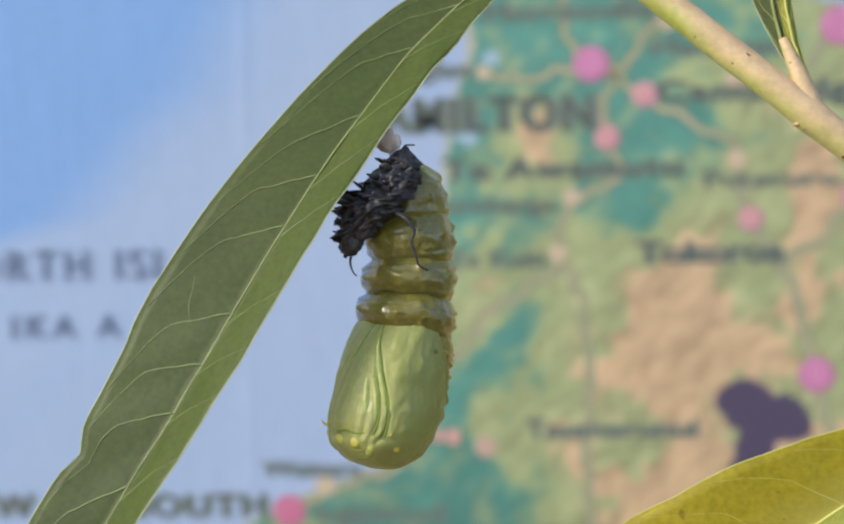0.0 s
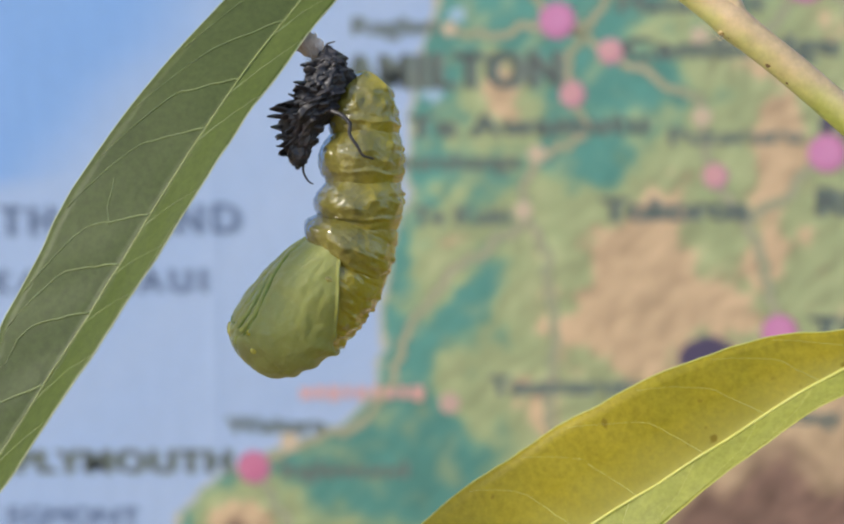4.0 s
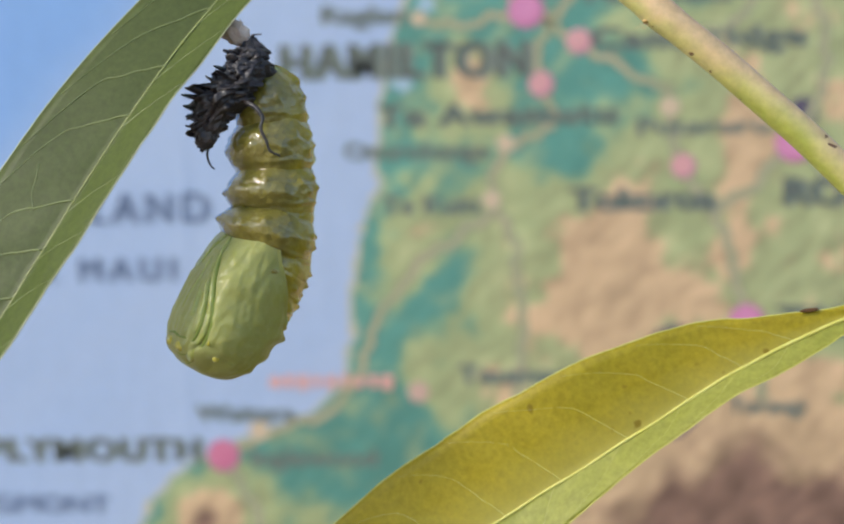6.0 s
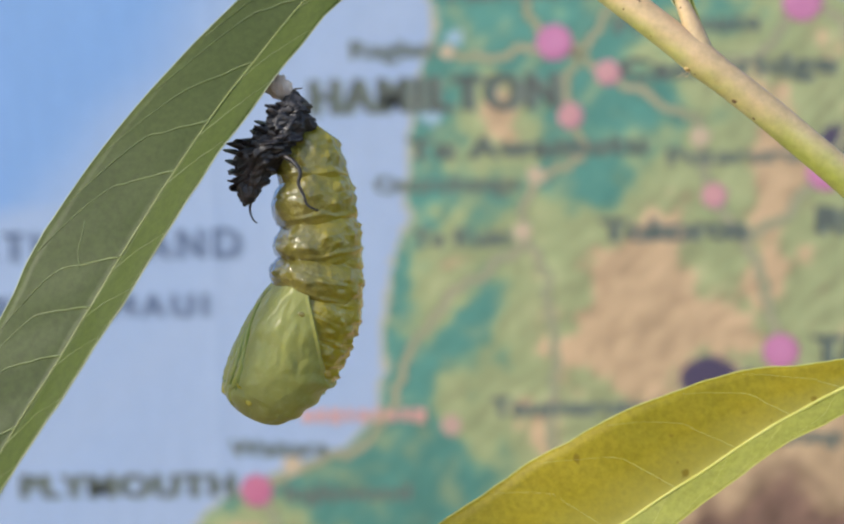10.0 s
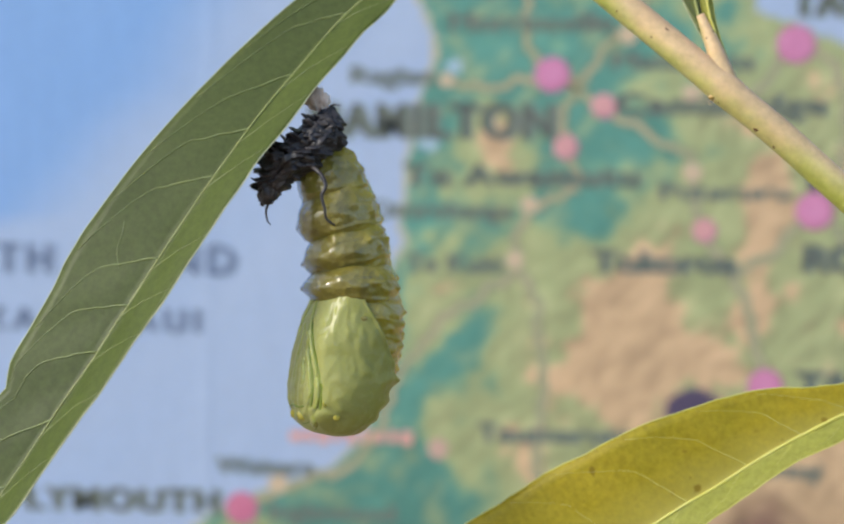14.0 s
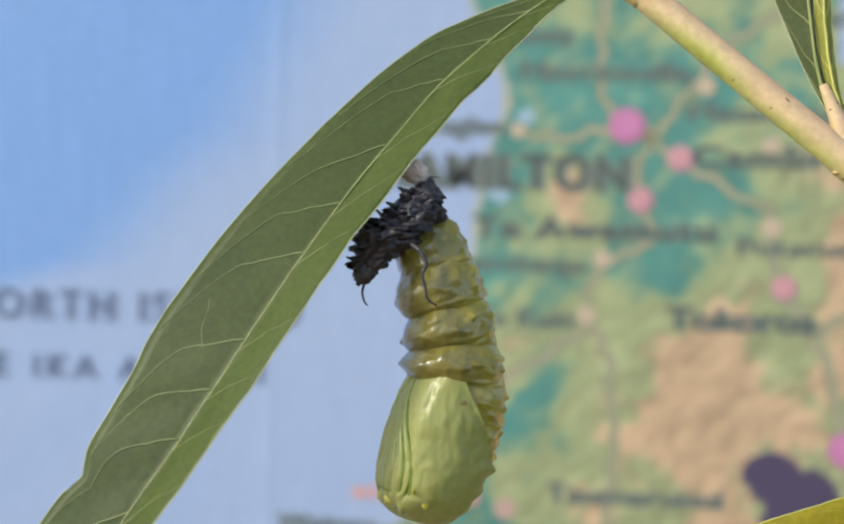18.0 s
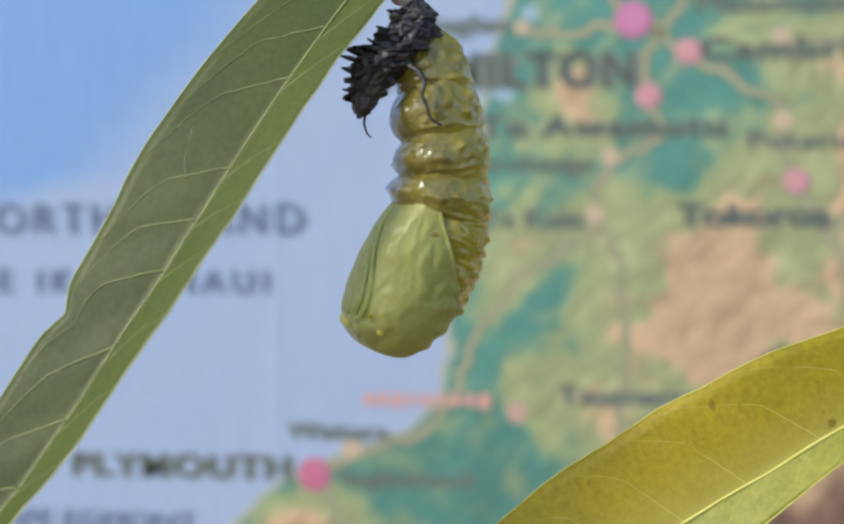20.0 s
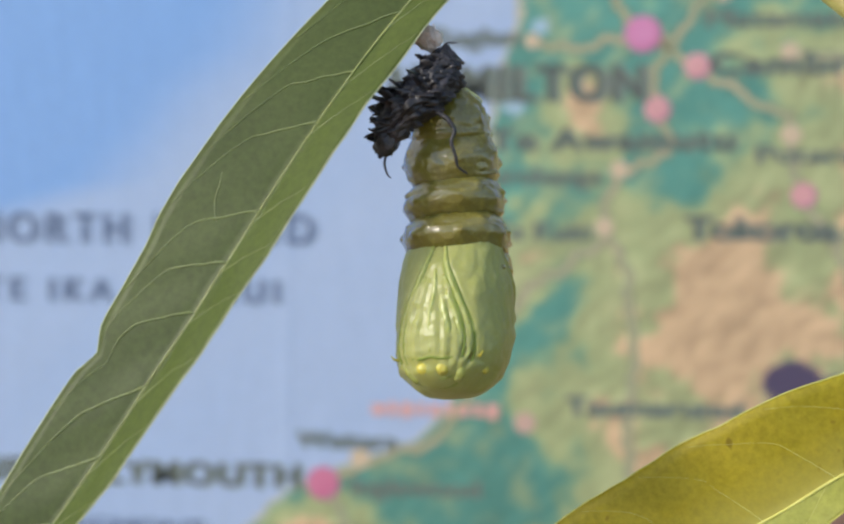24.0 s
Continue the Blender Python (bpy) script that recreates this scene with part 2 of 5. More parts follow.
WALL = plain_material("painted_wall", (0.62, 0.60, 0.56), (0.70, 0.68, 0.64), 6)
FLOOR = plain_material("timber_floor", (0.26, 0.18, 0.11), (0.36, 0.26, 0.17), 9, 0.5)
BLEMISH = plain_material("brown_blemish", (0.07, 0.035, 0.015), (0.12, 0.06, 0.025), 900)
PATCH = plain_material("dead_leaf_patch", (0.22, 0.23, 0.14), (0.44, 0.42, 0.30), 1400)
INK = plain_material("dark_map_ink", (0.085, 0.10, 0.092), (0.115, 0.13, 0.115), 150)
# inks of the ghost letters added to imitate a doubled, blurred look
GHOST_INK = plain_material("ghost_letter_ink", (0.15, 0.195, 0.165), (0.21, 0.24, 0.20), 150)
SEA_GHOST = plain_material("ghost_sea_letter_ink", (0.20, 0.26, 0.38), (0.24, 0.30, 0.42), 150)
SEA_INK = plain_material("blue_map_ink", (0.075, 0.11, 0.19), (0.09, 0.13, 0.22), 300)
PINK_INK = plain_material("salmon_map_ink", (0.62, 0.32, 0.28), (0.66, 0.36, 0.31), 300)
ROAD_EDGE = plain_material("road_edge_ink", (0.135, 0.20, 0.14), (0.22, 0.23, 0.15), 120)
SMALL_INK = plain_material("faint_map_ink", (0.10, 0.125, 0.11), (0.15, 0.165, 0.14), 200)
ROAD_INK = plain_material("tan_road_ink", (0.33, 0.335, 0.20), (0.43, 0.375, 0.245), 120)
BIG_DOT = plain_material("magenta_town_dot", (0.50, 0.18, 0.33), (0.60, 0.25, 0.42), 160)
DOT_RIM = plain_material("mauve_dot_rim", (0.36, 0.13, 0.22), (0.44, 0.19, 0.28), 160)
SMALL_DOT = plain_material("salmon_town_dot", (0.54, 0.27, 0.28), (0.63, 0.34, 0.34), 160)
CITY_DOT = plain_material("rose_town_dot", (0.47, 0.125, 0.22), (0.57, 0.20, 0.30), 160)
FAINT_DOT = plain_material("faint_salmon_dot", (0.44, 0.30, 0.24), (0.52, 0.35, 0.28), 250)
PALE_DOT = plain_material("pale_town_dot", (0.50, 0.40, 0.27), (0.56, 0.43, 0.30), 250)
PRINT, n_, l_, b_ = material("printed_map_paper", 0.45, 0.35)
v_ = n_.new("ShaderNodeVertexColor")
v_.layer_name = "print"
g_ = noise_node(n_, l_, 260, 5, 0.7)
gr_ = ramp(n_, ((0.3, (0.955, 0.955, 0.955)), (0.7, (1.03, 1.03, 1.03))))
l_.new(g_.outputs["Fac"], gr_.inputs[0])
l_.new(mix(n_, l_, v_.outputs[0], gr_.outputs[0], 1.0, "MULTIPLY"), b_.inputs["Base Color"])


# ---------------------------------------------------------------- builders
def part(name, bm, mat, parent=None, label="", smooth=True):
    """Links a bmesh (in millimetres) as one mesh object under a thing or a part."""
    me = bpy.data.meshes.new(name)
    bmesh.ops.scale(bm, vec=(MM, MM, MM), verts=bm.verts)
    bm.to_mesh(me)
    bm.free()
    me.materials.append(mat)
    if smooth:
        me.polygons.foreach_set("use_smooth", [True] * len(me.polygons))
    ob = new(name, me)
    if parent is not None:
        ob.parent = parent
    if label:
        ob["label"] = label
    return ob


def thing(name, place, label, category, **more):
    ob = new(name)
    ob.empty_display_size = 0.01
    ob.matrix_basis = Matrix.Translation(place)
    return tagged(ob, label, category, **more)


def spline(points, count):
    """A smooth line through the points: count + 1 places, evenly in the parameter."""
    p = [Vector(q) for q in points]
    p = [2 * p[0] - p[1], *p, 2 * p[-1] - p[-2]]
    out = []
    for i in range(count + 1):
        f = i / count * (len(p) - 3)
        k = min(int(f), len(p) - 4)
        u = f - k
        a, b, c, d = p[k:k + 4]
        out.append(0.5 * (2 * b + (c - a) * u + (2 * a - 5 * b + 4 * c - d) * u * u + (3 * b - a - 3 * c + d) * u ** 3))
    return out


def along(values, f):
    """A smooth value at f (0 to 1) of an even table."""
    x = f * (len(values) - 1)
    k = min(int(x), len(values) - 2)
    u = x - k
    a, b, c, d = values[max(k - 1, 0)], values[k], values[k + 1], values[min(k + 2, len(values) - 1)]
    return 0.5 * (2 * b + (c - a) * u + (2 * a - 5 * b + 4 * c - d) * u * u + (3 * b - a - 3 * c + d) * u ** 3)


def tube(bm, line, radius, sides=8, closed=True):
    """A round rod along a line; radius is a number or a function of 0 to 1."""
    rings = []
    normal = None
    for i, p in enumerate(line):
        d = (line[min(i + 1, len(line) - 1)] - line[max(i - 1, 0)]).normalized()
        if normal is None:
            normal = d.orthogonal().normalized()
        normal = (normal - normal.dot(d) * d).normalized()
        other = d.cross(normal)
        r = radius(i / (len(line) - 1)) if callable(radius) else radius
        rings.append([bm.verts.new(p + r * (math.cos(a) * normal + math.sin(a) * other)) for a in (2 * math.pi * k / sides for k in range(sides))])
    for a, b in zip(rings, rings[1:]):
        for k in range(sides):
            bm.faces.new((a[k], a[(k + 1) % sides], b[(k + 1) % sides], b[k]))
    if closed:
        bm.faces.new(rings[0][::-1])
        bm.faces.new(rings[-1])


def leaf(plant, rib, left, right, away_left, away_right, mat, rib_mat, label, veins=13, wave=0.25, seed=1, notch=(), upper_half=None, fine=1.0, vein_at=(), rib_size=1.0, folded=False):
    """A lance-shaped blade folded along its midrib. left, right: widths across; away: how far the halves lean back."""
    count, across = 72, 9
    line = spline(rib, count)
    view = Vector((0, 1, 0))

    def place(f, v):
        x = f * count
        k = min(int(x), count - 1)
        c = line[k].lerp(line[k + 1], x - k)
        d = (line[min(k + 2, count)] - line[max(k - 1, 0)]).normalized()
        side = d.cross(view).normalized()
        s = -1 if v < 0 else 1
        w = max(along(left if v < 0 else right, f), 0.0)
        a = along(away_left if v < 0 else away_right, f)
        q = abs(v)
        ripple = wave * q * q * (noise.noise((f * 11 + seed, 0, s * 3)) * 1.2 + noise.noise((f * 34, seed, s * 3)) * 0.5)
        for at_f, depth, wide in notch:
            if v < 0:
                w -= depth * math.exp(-((f - at_f) / wide) ** 2)
        pucker = 0.22 * math.sin(f * veins * 2 * math.pi - 5 * q) * q * (1 - q) * 2
        return c + side * s * (w * (q - 0.06 * math.sin(math.pi * q)) + ripple) + view * (a * (q ** 1.2) + ripple * 0.8 + pucker)

    bm = bmesh.new()
    thick = 0.16
    grid = {}
    for layer in (0, 1):
        for i in range(count + 1):
            for j in range(-across, across + 1):
                v = j / across
                t = thick * (1 - 0.75 * abs(v) ** 3)
                grid[layer, i, j] = bm.verts.new(place(i / count, v) + view * (t if layer else 0))
    for i in range(count):
        for j in range(-across, across):
            q = [(i, j), (i + 1, j), (i + 1, j + 1), (i, j + 1)]
            for face in (bm.faces.new([grid[(0, *a)] for a in q]), bm.faces.new([grid[(1, *a)] for a in reversed(q)])):
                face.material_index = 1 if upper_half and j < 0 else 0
        for j in (-across, across):
            bm.faces.new([grid[0, i, j], grid[1, i, j], grid[1, i + 1, j], grid[0, i + 1, j]])
    bmesh.ops.recalc_face_normals(bm, faces=bm.faces)
    blade = part("leaf", bm, mat, plant, label)
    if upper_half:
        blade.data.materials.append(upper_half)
    att = blade.data.color_attributes.new("across", "FLOAT_COLOR", "POINT")
    att.data.foreach_set("color", [c for _ in (0, 1) for _ in range(count + 1) for j in range(-across, across + 1) for c in (abs(j) / across, 0, 0, 1)])
    bm = bmesh.new()
    sway = [Vector((noise.noise((i * 0.22, seed, 0)), 0, noise.noise((i * 0.22, seed, 5)))) * 0.13 for i in range(count + 1)]
    tube(bm, [p - view * 0.02 + w for p, w in zip(line, sway)], lambda f: rib_size * (0.125 * (1 - f) ** 0.8 + 0.055 + 0.02 * noise.noise((f * 40, seed, 2))), 8)
    part("midrib", bm, rib_mat, blade, "pale raised midrib")
    for s in (-1, 1):
        bm = bmesh.new()
        tube(bm, [place(i / 120, s) + view * 0.03 for i in range(121)], 0.07, 5)
        part("margin", bm, MARGIN if rib_mat == RIB else rib_mat, blade, "pale thin leaf margin")
    rnd = random.Random(seed)
    narrow = max(right) < 0.6 * max(left)
    starts = vein_at or [0.07 + 0.84 * (k + 0.3 * rnd.random()) / veins for k in range(veins)]
    for f0 in starts:
        for s in (-1, 1):
            reach = 0.052 + 0.012 * rnd.random()
            kink = 0.075 + 0.025 * rnd.random()
            back = folded and s > 0
            vein = []
            for i in range(25):
                u = i / 24
                f = f0 + (0.012 if s > 0 else 0) + (-0.055 * u if back else reach * u ** 1.1 + kink * max(u - 0.62, 0) ** 1.6 * 3.0)
                jog = 0.002 * noise.noise((f0 * 50, u * 7, s)) * min(u * 4, 1)
                vein.append(place(min(max(f + jog, 0), 0.995), s * max(0.95 * u ** (1 if back else 0.9), 0.01)) - view * 0.015 * fine)
            bm = bmesh.new()
            size = fine * (0.6 if s > 0 and narrow else 1.0)
            tube(bm, vein, lambda u: size * (0.070 * (1 - u) + 0.030), 5)
            part("vein", bm, VEIN if rib_mat == RIB else rib_mat, blade)
            if folded and s < 0 and rnd.random() < 0.12:     # a short cross vein up to the one before
                bm = bmesh.new()
                u0 = rnd.uniform(0.42, 0.6)
                f1 = f0 + reach * u0
                tube(bm, spline([place(f1 - 0.040 * u, -(0.95 * u0 + 0.30 * u + 0.04 * math.sin(5 * u))) - view * 0.012 for u in (0, 0.35, 0.7, 1)], 12), 0.036, 5)
                part("vein", bm, VEIN, blade)
    return blade


# ---------------------------------------------------------------- the setting
bm = bmesh.new()
bmesh.ops.create_cube(bm, size=1)
bmesh.ops.scale(bm, vec=(3200, 100, 2400), verts=bm.verts)
bmesh.ops.bevel(bm, geom=bm.edges[:], offset=3, segments=2, affect="EDGES")
wall = part("wall_north", bm, WALL)
wall.matrix_basis = pose(0, 0.2642, 1.2)
tagged(wall, "plain off-white painted wall behind the map", "wall", kind="structure")
bm = bmesh.new()
bmesh.ops.create_cube(bm, size=1)
bmesh.ops.scale(bm, vec=(3200, 3000, 40), verts=bm.verts)
bmesh.ops.bevel(bm, geom=bm.edges[:], offset=3, segments=2, affect="EDGES")
floor = part("floor", bm, FLOOR)
floor.matrix_basis = pose(0, -1.286, -0.02)
tagged(floor, "plain brown timber floor", "floor", kind="structure")

# ---------------------------------------------------------------- the wall map
MAP_Y = 212.4
wall_map = thing("wall_map", W(0, MAP_Y, 0), "large printed relief map of a green island in blue sea", "map")
MX0, MX1, MZ0, MZ1 = -300, 320, -230, 290
MAP_STEP = 1.12

COAST_Z = [-230, -130, -95, -72, -65, -57, -50, -47, -42, -34, -26, -8, 2, 6, 12, 15, 22, 39, 50, 61, 69, 77, 92, 120, 290]
COAST_X = [-160, -125, -90, -75.5, -73, -64, -50, -40, -29, -22, -20.8, -19.5, -18, -17.3, -14.5, -13, -14.3, -11.7, -10.3, -6.2, -6.4, -10, -16, -30, -110]

# lowlands and hills: centre, half widths, height
RELIEF = [(18, 63, 26, 16, -0.45), (44, 42, 14, 13, -0.40), (30, 24, 10, 9, -0.40), (-3, 21.5, 12, 5, -0.34), (24, 4, 4, 4, -0.30), (-12.5, -28, 6, 8, -0.38), (2, 4, 6, 3, 0.20), (38, 0, 6, 6, 0.25), (12, 42, 4.5, 7, 0.50), (58, 68, 14, 9, -0.28),
          (79, 29, 6, 14, 0.40), (45, -8, 13, 22, 0.40), (63, -14, 10, 5, 0.32), (76, -4, 5, 5, 0.30), (-18, -25, 8, 7, -0.40), (-10, -47, 18, 10, -0.40),
          (-30, -50, 16, 9, -0.50), (76, -71, 40, 14, 1.15), (72, -48, 30, 11, 0.46), (-58.5, -70, 9, 7, 0.50), (-58.5, -71, 4, 3.5, 0.45), (-12, -60, 22, 12, -0.45)]
# the edge of the deep water
SHELF_Z = [-60, 16, 22, 43, 55, 80, 120, 290]
SHELF_X = [-420, -122, -99, -82, -68, -53, -38, -60]


def print_colour(x, z):
    """The colours printed at a place of the sheet: shaded sea, lowland, hills, lakes."""
    wob = 1.1 * noise.noise((x * 0.12, z * 0.12, 0)) + 0.9 * noise.noise((x * 0.4, z * 0.4, 3))
    coast = float(np.interp(z, COAST_Z, COAST_X)) + wob
    bay = z - (74 + wob - 0.42 * (x - 78) if x > 76 else 400)
    if x < coast or bay > 0:
        off = min(coast - x, 200) if x < coast else 8
        edge = float(np.interp(z, SHELF_Z, SHELF_X)) + 5 * noise.noise((x * 0.03, z * 0.03, 7))
        k = min(max((edge - x + 9) / 34, 0), 1) if x < coast else 0.0
        k = 0.12 * min(off / 60, 1) + 0.88 * k * k * (3 - 2 * k)
        shelf = 0.10 * noise.noise(((x - 1.1 * z) * 0.06, (x + z) * 0.008, 2))
        deep, shoal = Vector((0.19, 0.345, 0.63)), Vector((0.35, 0.435, 0.60))
        c = shoal.lerp(deep, max(min(k + shelf, 1), 0))
        return c * (1 + 0.03 * noise.noise((x * 0.3, z * 0.05, 1)))
    n1 = noise.fractal((x * 0.022, z * 0.022, 5), 1.0, 2.0, 3)
    n2 = noise.fractal((x * 0.07, z * 0.07, 9), 0.9, 2.0, 4)
    n3 = noise.fractal(((x - z) * 0.24 + 0.8 * n2, (x + z) * 0.075, 4), 0.8, 2.0, 2)
    # height: low in the northern basin and along the west coast, high in the south-east
    h = 0.40 + 0.0016 * (x - 30) - 0.0014 * (z - 10) + 0.13 * n1 + 0.24 * n2 + 0.11 * noise.fractal((x * 0.24, z * 0.24, 14), 0.9, 2.0, 2)
    for cx, cz, rx, rz, up in RELIEF:
        h += up * math.exp(-((x - cx) / rx) ** 2 - ((z - cz) / rz) ** 2)
    h -= 0.5 * math.exp(-(((x - 2) * 0.75 + (z + 12) * 0.66) / 11) ** 2 - (((x - 2) * -0.66 + (z + 12) * 0.75) / 4.5) ** 2)
    h -= 0.38 * math.exp(-((coast - x) / 8.5) ** 2)
    teal, green, lime, tan, brown = (Vector(v) for v in ((0.105, 0.29, 0.235), (0.18, 0.33, 0.215), (0.36, 0.405, 0.20), (0.585, 0.405, 0.24), (0.22, 0.13, 0.095)))
    steps = ((-0.9, teal * 0.92), (0.10, teal), (0.155, green), (0.23, green.lerp(lime, 0.55)), (0.27, lime), (0.56, lime.lerp(tan, 0.12)), (0.62, tan), (1.0, tan * 0.96), (1.12, tan.lerp(brown, 0.4)), (1.35, brown), (9, brown))
    for (h0, c0), (h1, c1) in zip(steps, steps[1:]):
        if h < h1:
            c = c0.lerp(c1, min(max((h - h0) / (h1 - h0), 0), 1))
            break
    c = c.lerp(lime, min(max(0.9 * noise.fractal((x * 0.13, z * 0.13, 30), 0.9, 2.0, 3) + 0.35 * n3 - 0.05, 0), 0.55)) if h < 0.2 else c
    rough = min(max((h - 0.15) * 2, 0.25), 1) * (0.62 if 0.6 < h < 1.05 else 1)
    c = c * (0.95 + 0.42 * rough * n3 + 0.14 * n2 + 0.10 * noise.noise((x * 0.5, z * 0.5, 21)))
    c = c * (1 - 0.2 * math.exp(-((x + 12) / 30) ** 2 - ((z + 58) / 18) ** 2))     # the darker south-west
    # fine dark ridge lines on the hills
    fine_line = abs(noise.noise(((x - z) * 0.17 + 0.9 * n2, (x + z) * 0.06, 40)))
    c = c * (1 - 0.24 * rough * math.exp(-(fine_line / 0.11) ** 2))
    if x - coast < 1.3:
        c = Vector((0.46, 0.42, 0.30))
    lake = ((x - 65.5) / 12.4) ** 2 + ((z + 29 + 0.28 * (x - 66)) / 8.4) ** 2 + 0.7 * noise.noise((x * 0.11, z * 0.11, 12))
    tail = ((x - 63.5 - 0.2 * (z + 40)) / 5.5) ** 2 + ((z + 40) / 10) ** 2
    for hx, hz, rx, rz in ((-0.4, 60.2, 2.2, 1.9), (-6.3, 40.6, 2.6, 2.0)):     # harbours
        if ((x - hx) / rx) ** 2 + ((z - hz) / rz) ** 2 + 0.8 * noise.noise((x * 0.5, z * 0.5, 17)) < 0.9:
            c = Vector((0.33, 0.46, 0.56))
    if min(lake, tail) < 0.8 or ((x - 93) / 3.5) ** 2 + ((z - 31) / 4.5) ** 2 < 1:
        c = Vector((0.075, 0.058, 0.105))
    return c


nx, nz = int((MX1 - MX0) / MAP_STEP), int((MZ1 - MZ0) / MAP_STEP)
verts = [(MX0 + i * MAP_STEP, -0.13 * math.exp(-((MX0 + i * MAP_STEP + 63) / 1.4) ** 2), MZ0 + j * MAP_STEP) for j in range(nz + 1) for i in range(nx + 1)]
faces = [(j * (nx + 1) + i, j * (nx + 1) + i + 1, (j + 1) * (nx + 1) + i + 1, (j + 1) * (nx + 1) + i) for j in range(nz) for i in range(nx)]
rim = [*range(nx + 1), *(j * (nx + 1) + nx for j in range(1, nz + 1)), *(nz * (nx + 1) + i for i in range(nx - 1, -1, -1)), *(j * (nx + 1) for j in range(nz - 1, 0, -1))]
first = len(verts)
colours = [print_colour(x, z) for x, _, z in verts]
verts += [(verts[k][0], 1.2, verts[k][2]) for k in rim]
colours += [Vector((0.7, 0.7, 0.68))] * len(rim)
faces += [(rim[k], first + k, first + (k + 1) % len(rim), rim[(k + 1) % len(rim)]) for k in range(len(rim))]
faces.append([first + k for k in range(len(rim))])
me = bpy.data.meshes.new("sheet")
me.from_pydata([(x * MM, y * MM, z * MM) for x, y, z in verts], [], faces)
me.materials.append(PRINT)
att = me.color_attributes.new("print", "FLOAT_COLOR", "POINT")
att.data.foreach_set("color", [v for c in colours for v in (*c, 1)])
sheet = new("sheet", me)
sheet.parent = wall_map


def flat_strip(name, points, width, mat, y, label=""):
    bm = bmesh.new()
    line = spline(points, 10 * (len(points) - 1))
    line = [p + Vector((noise.noise((p.x * 0.25, p.z * 0.25, 1)), 0, noise.noise((p.x * 0.25, p.z * 0.25, 6)))) * 2.0 + Vector((noise.noise((p.x * 0.7, p.z * 0.7, 3)), 0, noise.noise((p.x * 0.7, p.z * 0.7, 8)))) * 0.7 for p in line]
    rows = []
    for i, p in enumerate(line):
        d = (line[min(i + 1, len(line) - 1)] - line[max(i - 1, 0)]).normalized()
        s = Vector((-d.z, 0, d.x)) * width / 2
        rows.append([bm.verts.new(p + s * k + Vector((0, yy, 0))) for k, yy in ((-1, -y + 0.04), (-1, -y), (1, -y), (1, -y + 0.04))])
    for a, b in zip(rows, rows[1:]):
        for k in range(3):
            bm.faces.new((a[k], b[k], b[k + 1], a[k + 1]))
    bmesh.ops.recalc_face_normals(bm, faces=bm.faces)
    return part(name, bm, mat, wall_map, label, smooth=False)


def road(*places):
    line = [(x, 0, z) for x, z in places]
    flat_strip("road_line", line, 1.5, ROAD_INK, 0.10)
    flat_strip("road_edge", line, 2.35, ROAD_EDGE, 0.06)


road((24.7, 58), (19, 66), (18, 82), (18, 96), (10, 120))
road((24.7, 58), (17, 57), (8, 54.5), (-3, 57))
road((24.7, 58), (30, 54), (27.5, 46), (28.3, 39.9))
road((24.7, 58), (33, 57), (38, 64), (42, 70), (49, 78), (58, 84), (70, 92))
road((30, 54), (37.8, 50.3), (46.5, 44.7), (54, 40), (60, 37.8), (60, 33.6), (61, 26), (63.4, 19))
road((28.3, 39.9), (31.6, 29.5), (20, 24), (16, 17), (16.4, 10))
road((16.4, 10), (9.7, 2.6), (0.8, -2.8), (-6, -9.5), (-11.4, -16.5), (-16, -26), (-21, -37.6), (-27, -43.5), (-38, -47), (-53.6, -53.7))
road((16.4, 10), (22, -2.5), (23.5, -24.7), (22, -40), (24, -60))
road((63.4, 19), (70, 8), (76, -4), (79, -20), (84, -40))
road((70, 8), (78, 11), (84, 18), (90.7, 24.2), (104, 10))
road((85.6, 66), (78, 56), (72, 52), (60, 53.5))
road((-53.6, -53.7), (-46, -66), (-40, -84), (-20, -110))
road((85.6, 66), (96, 60), (98, 40), (90.7, 24.2))

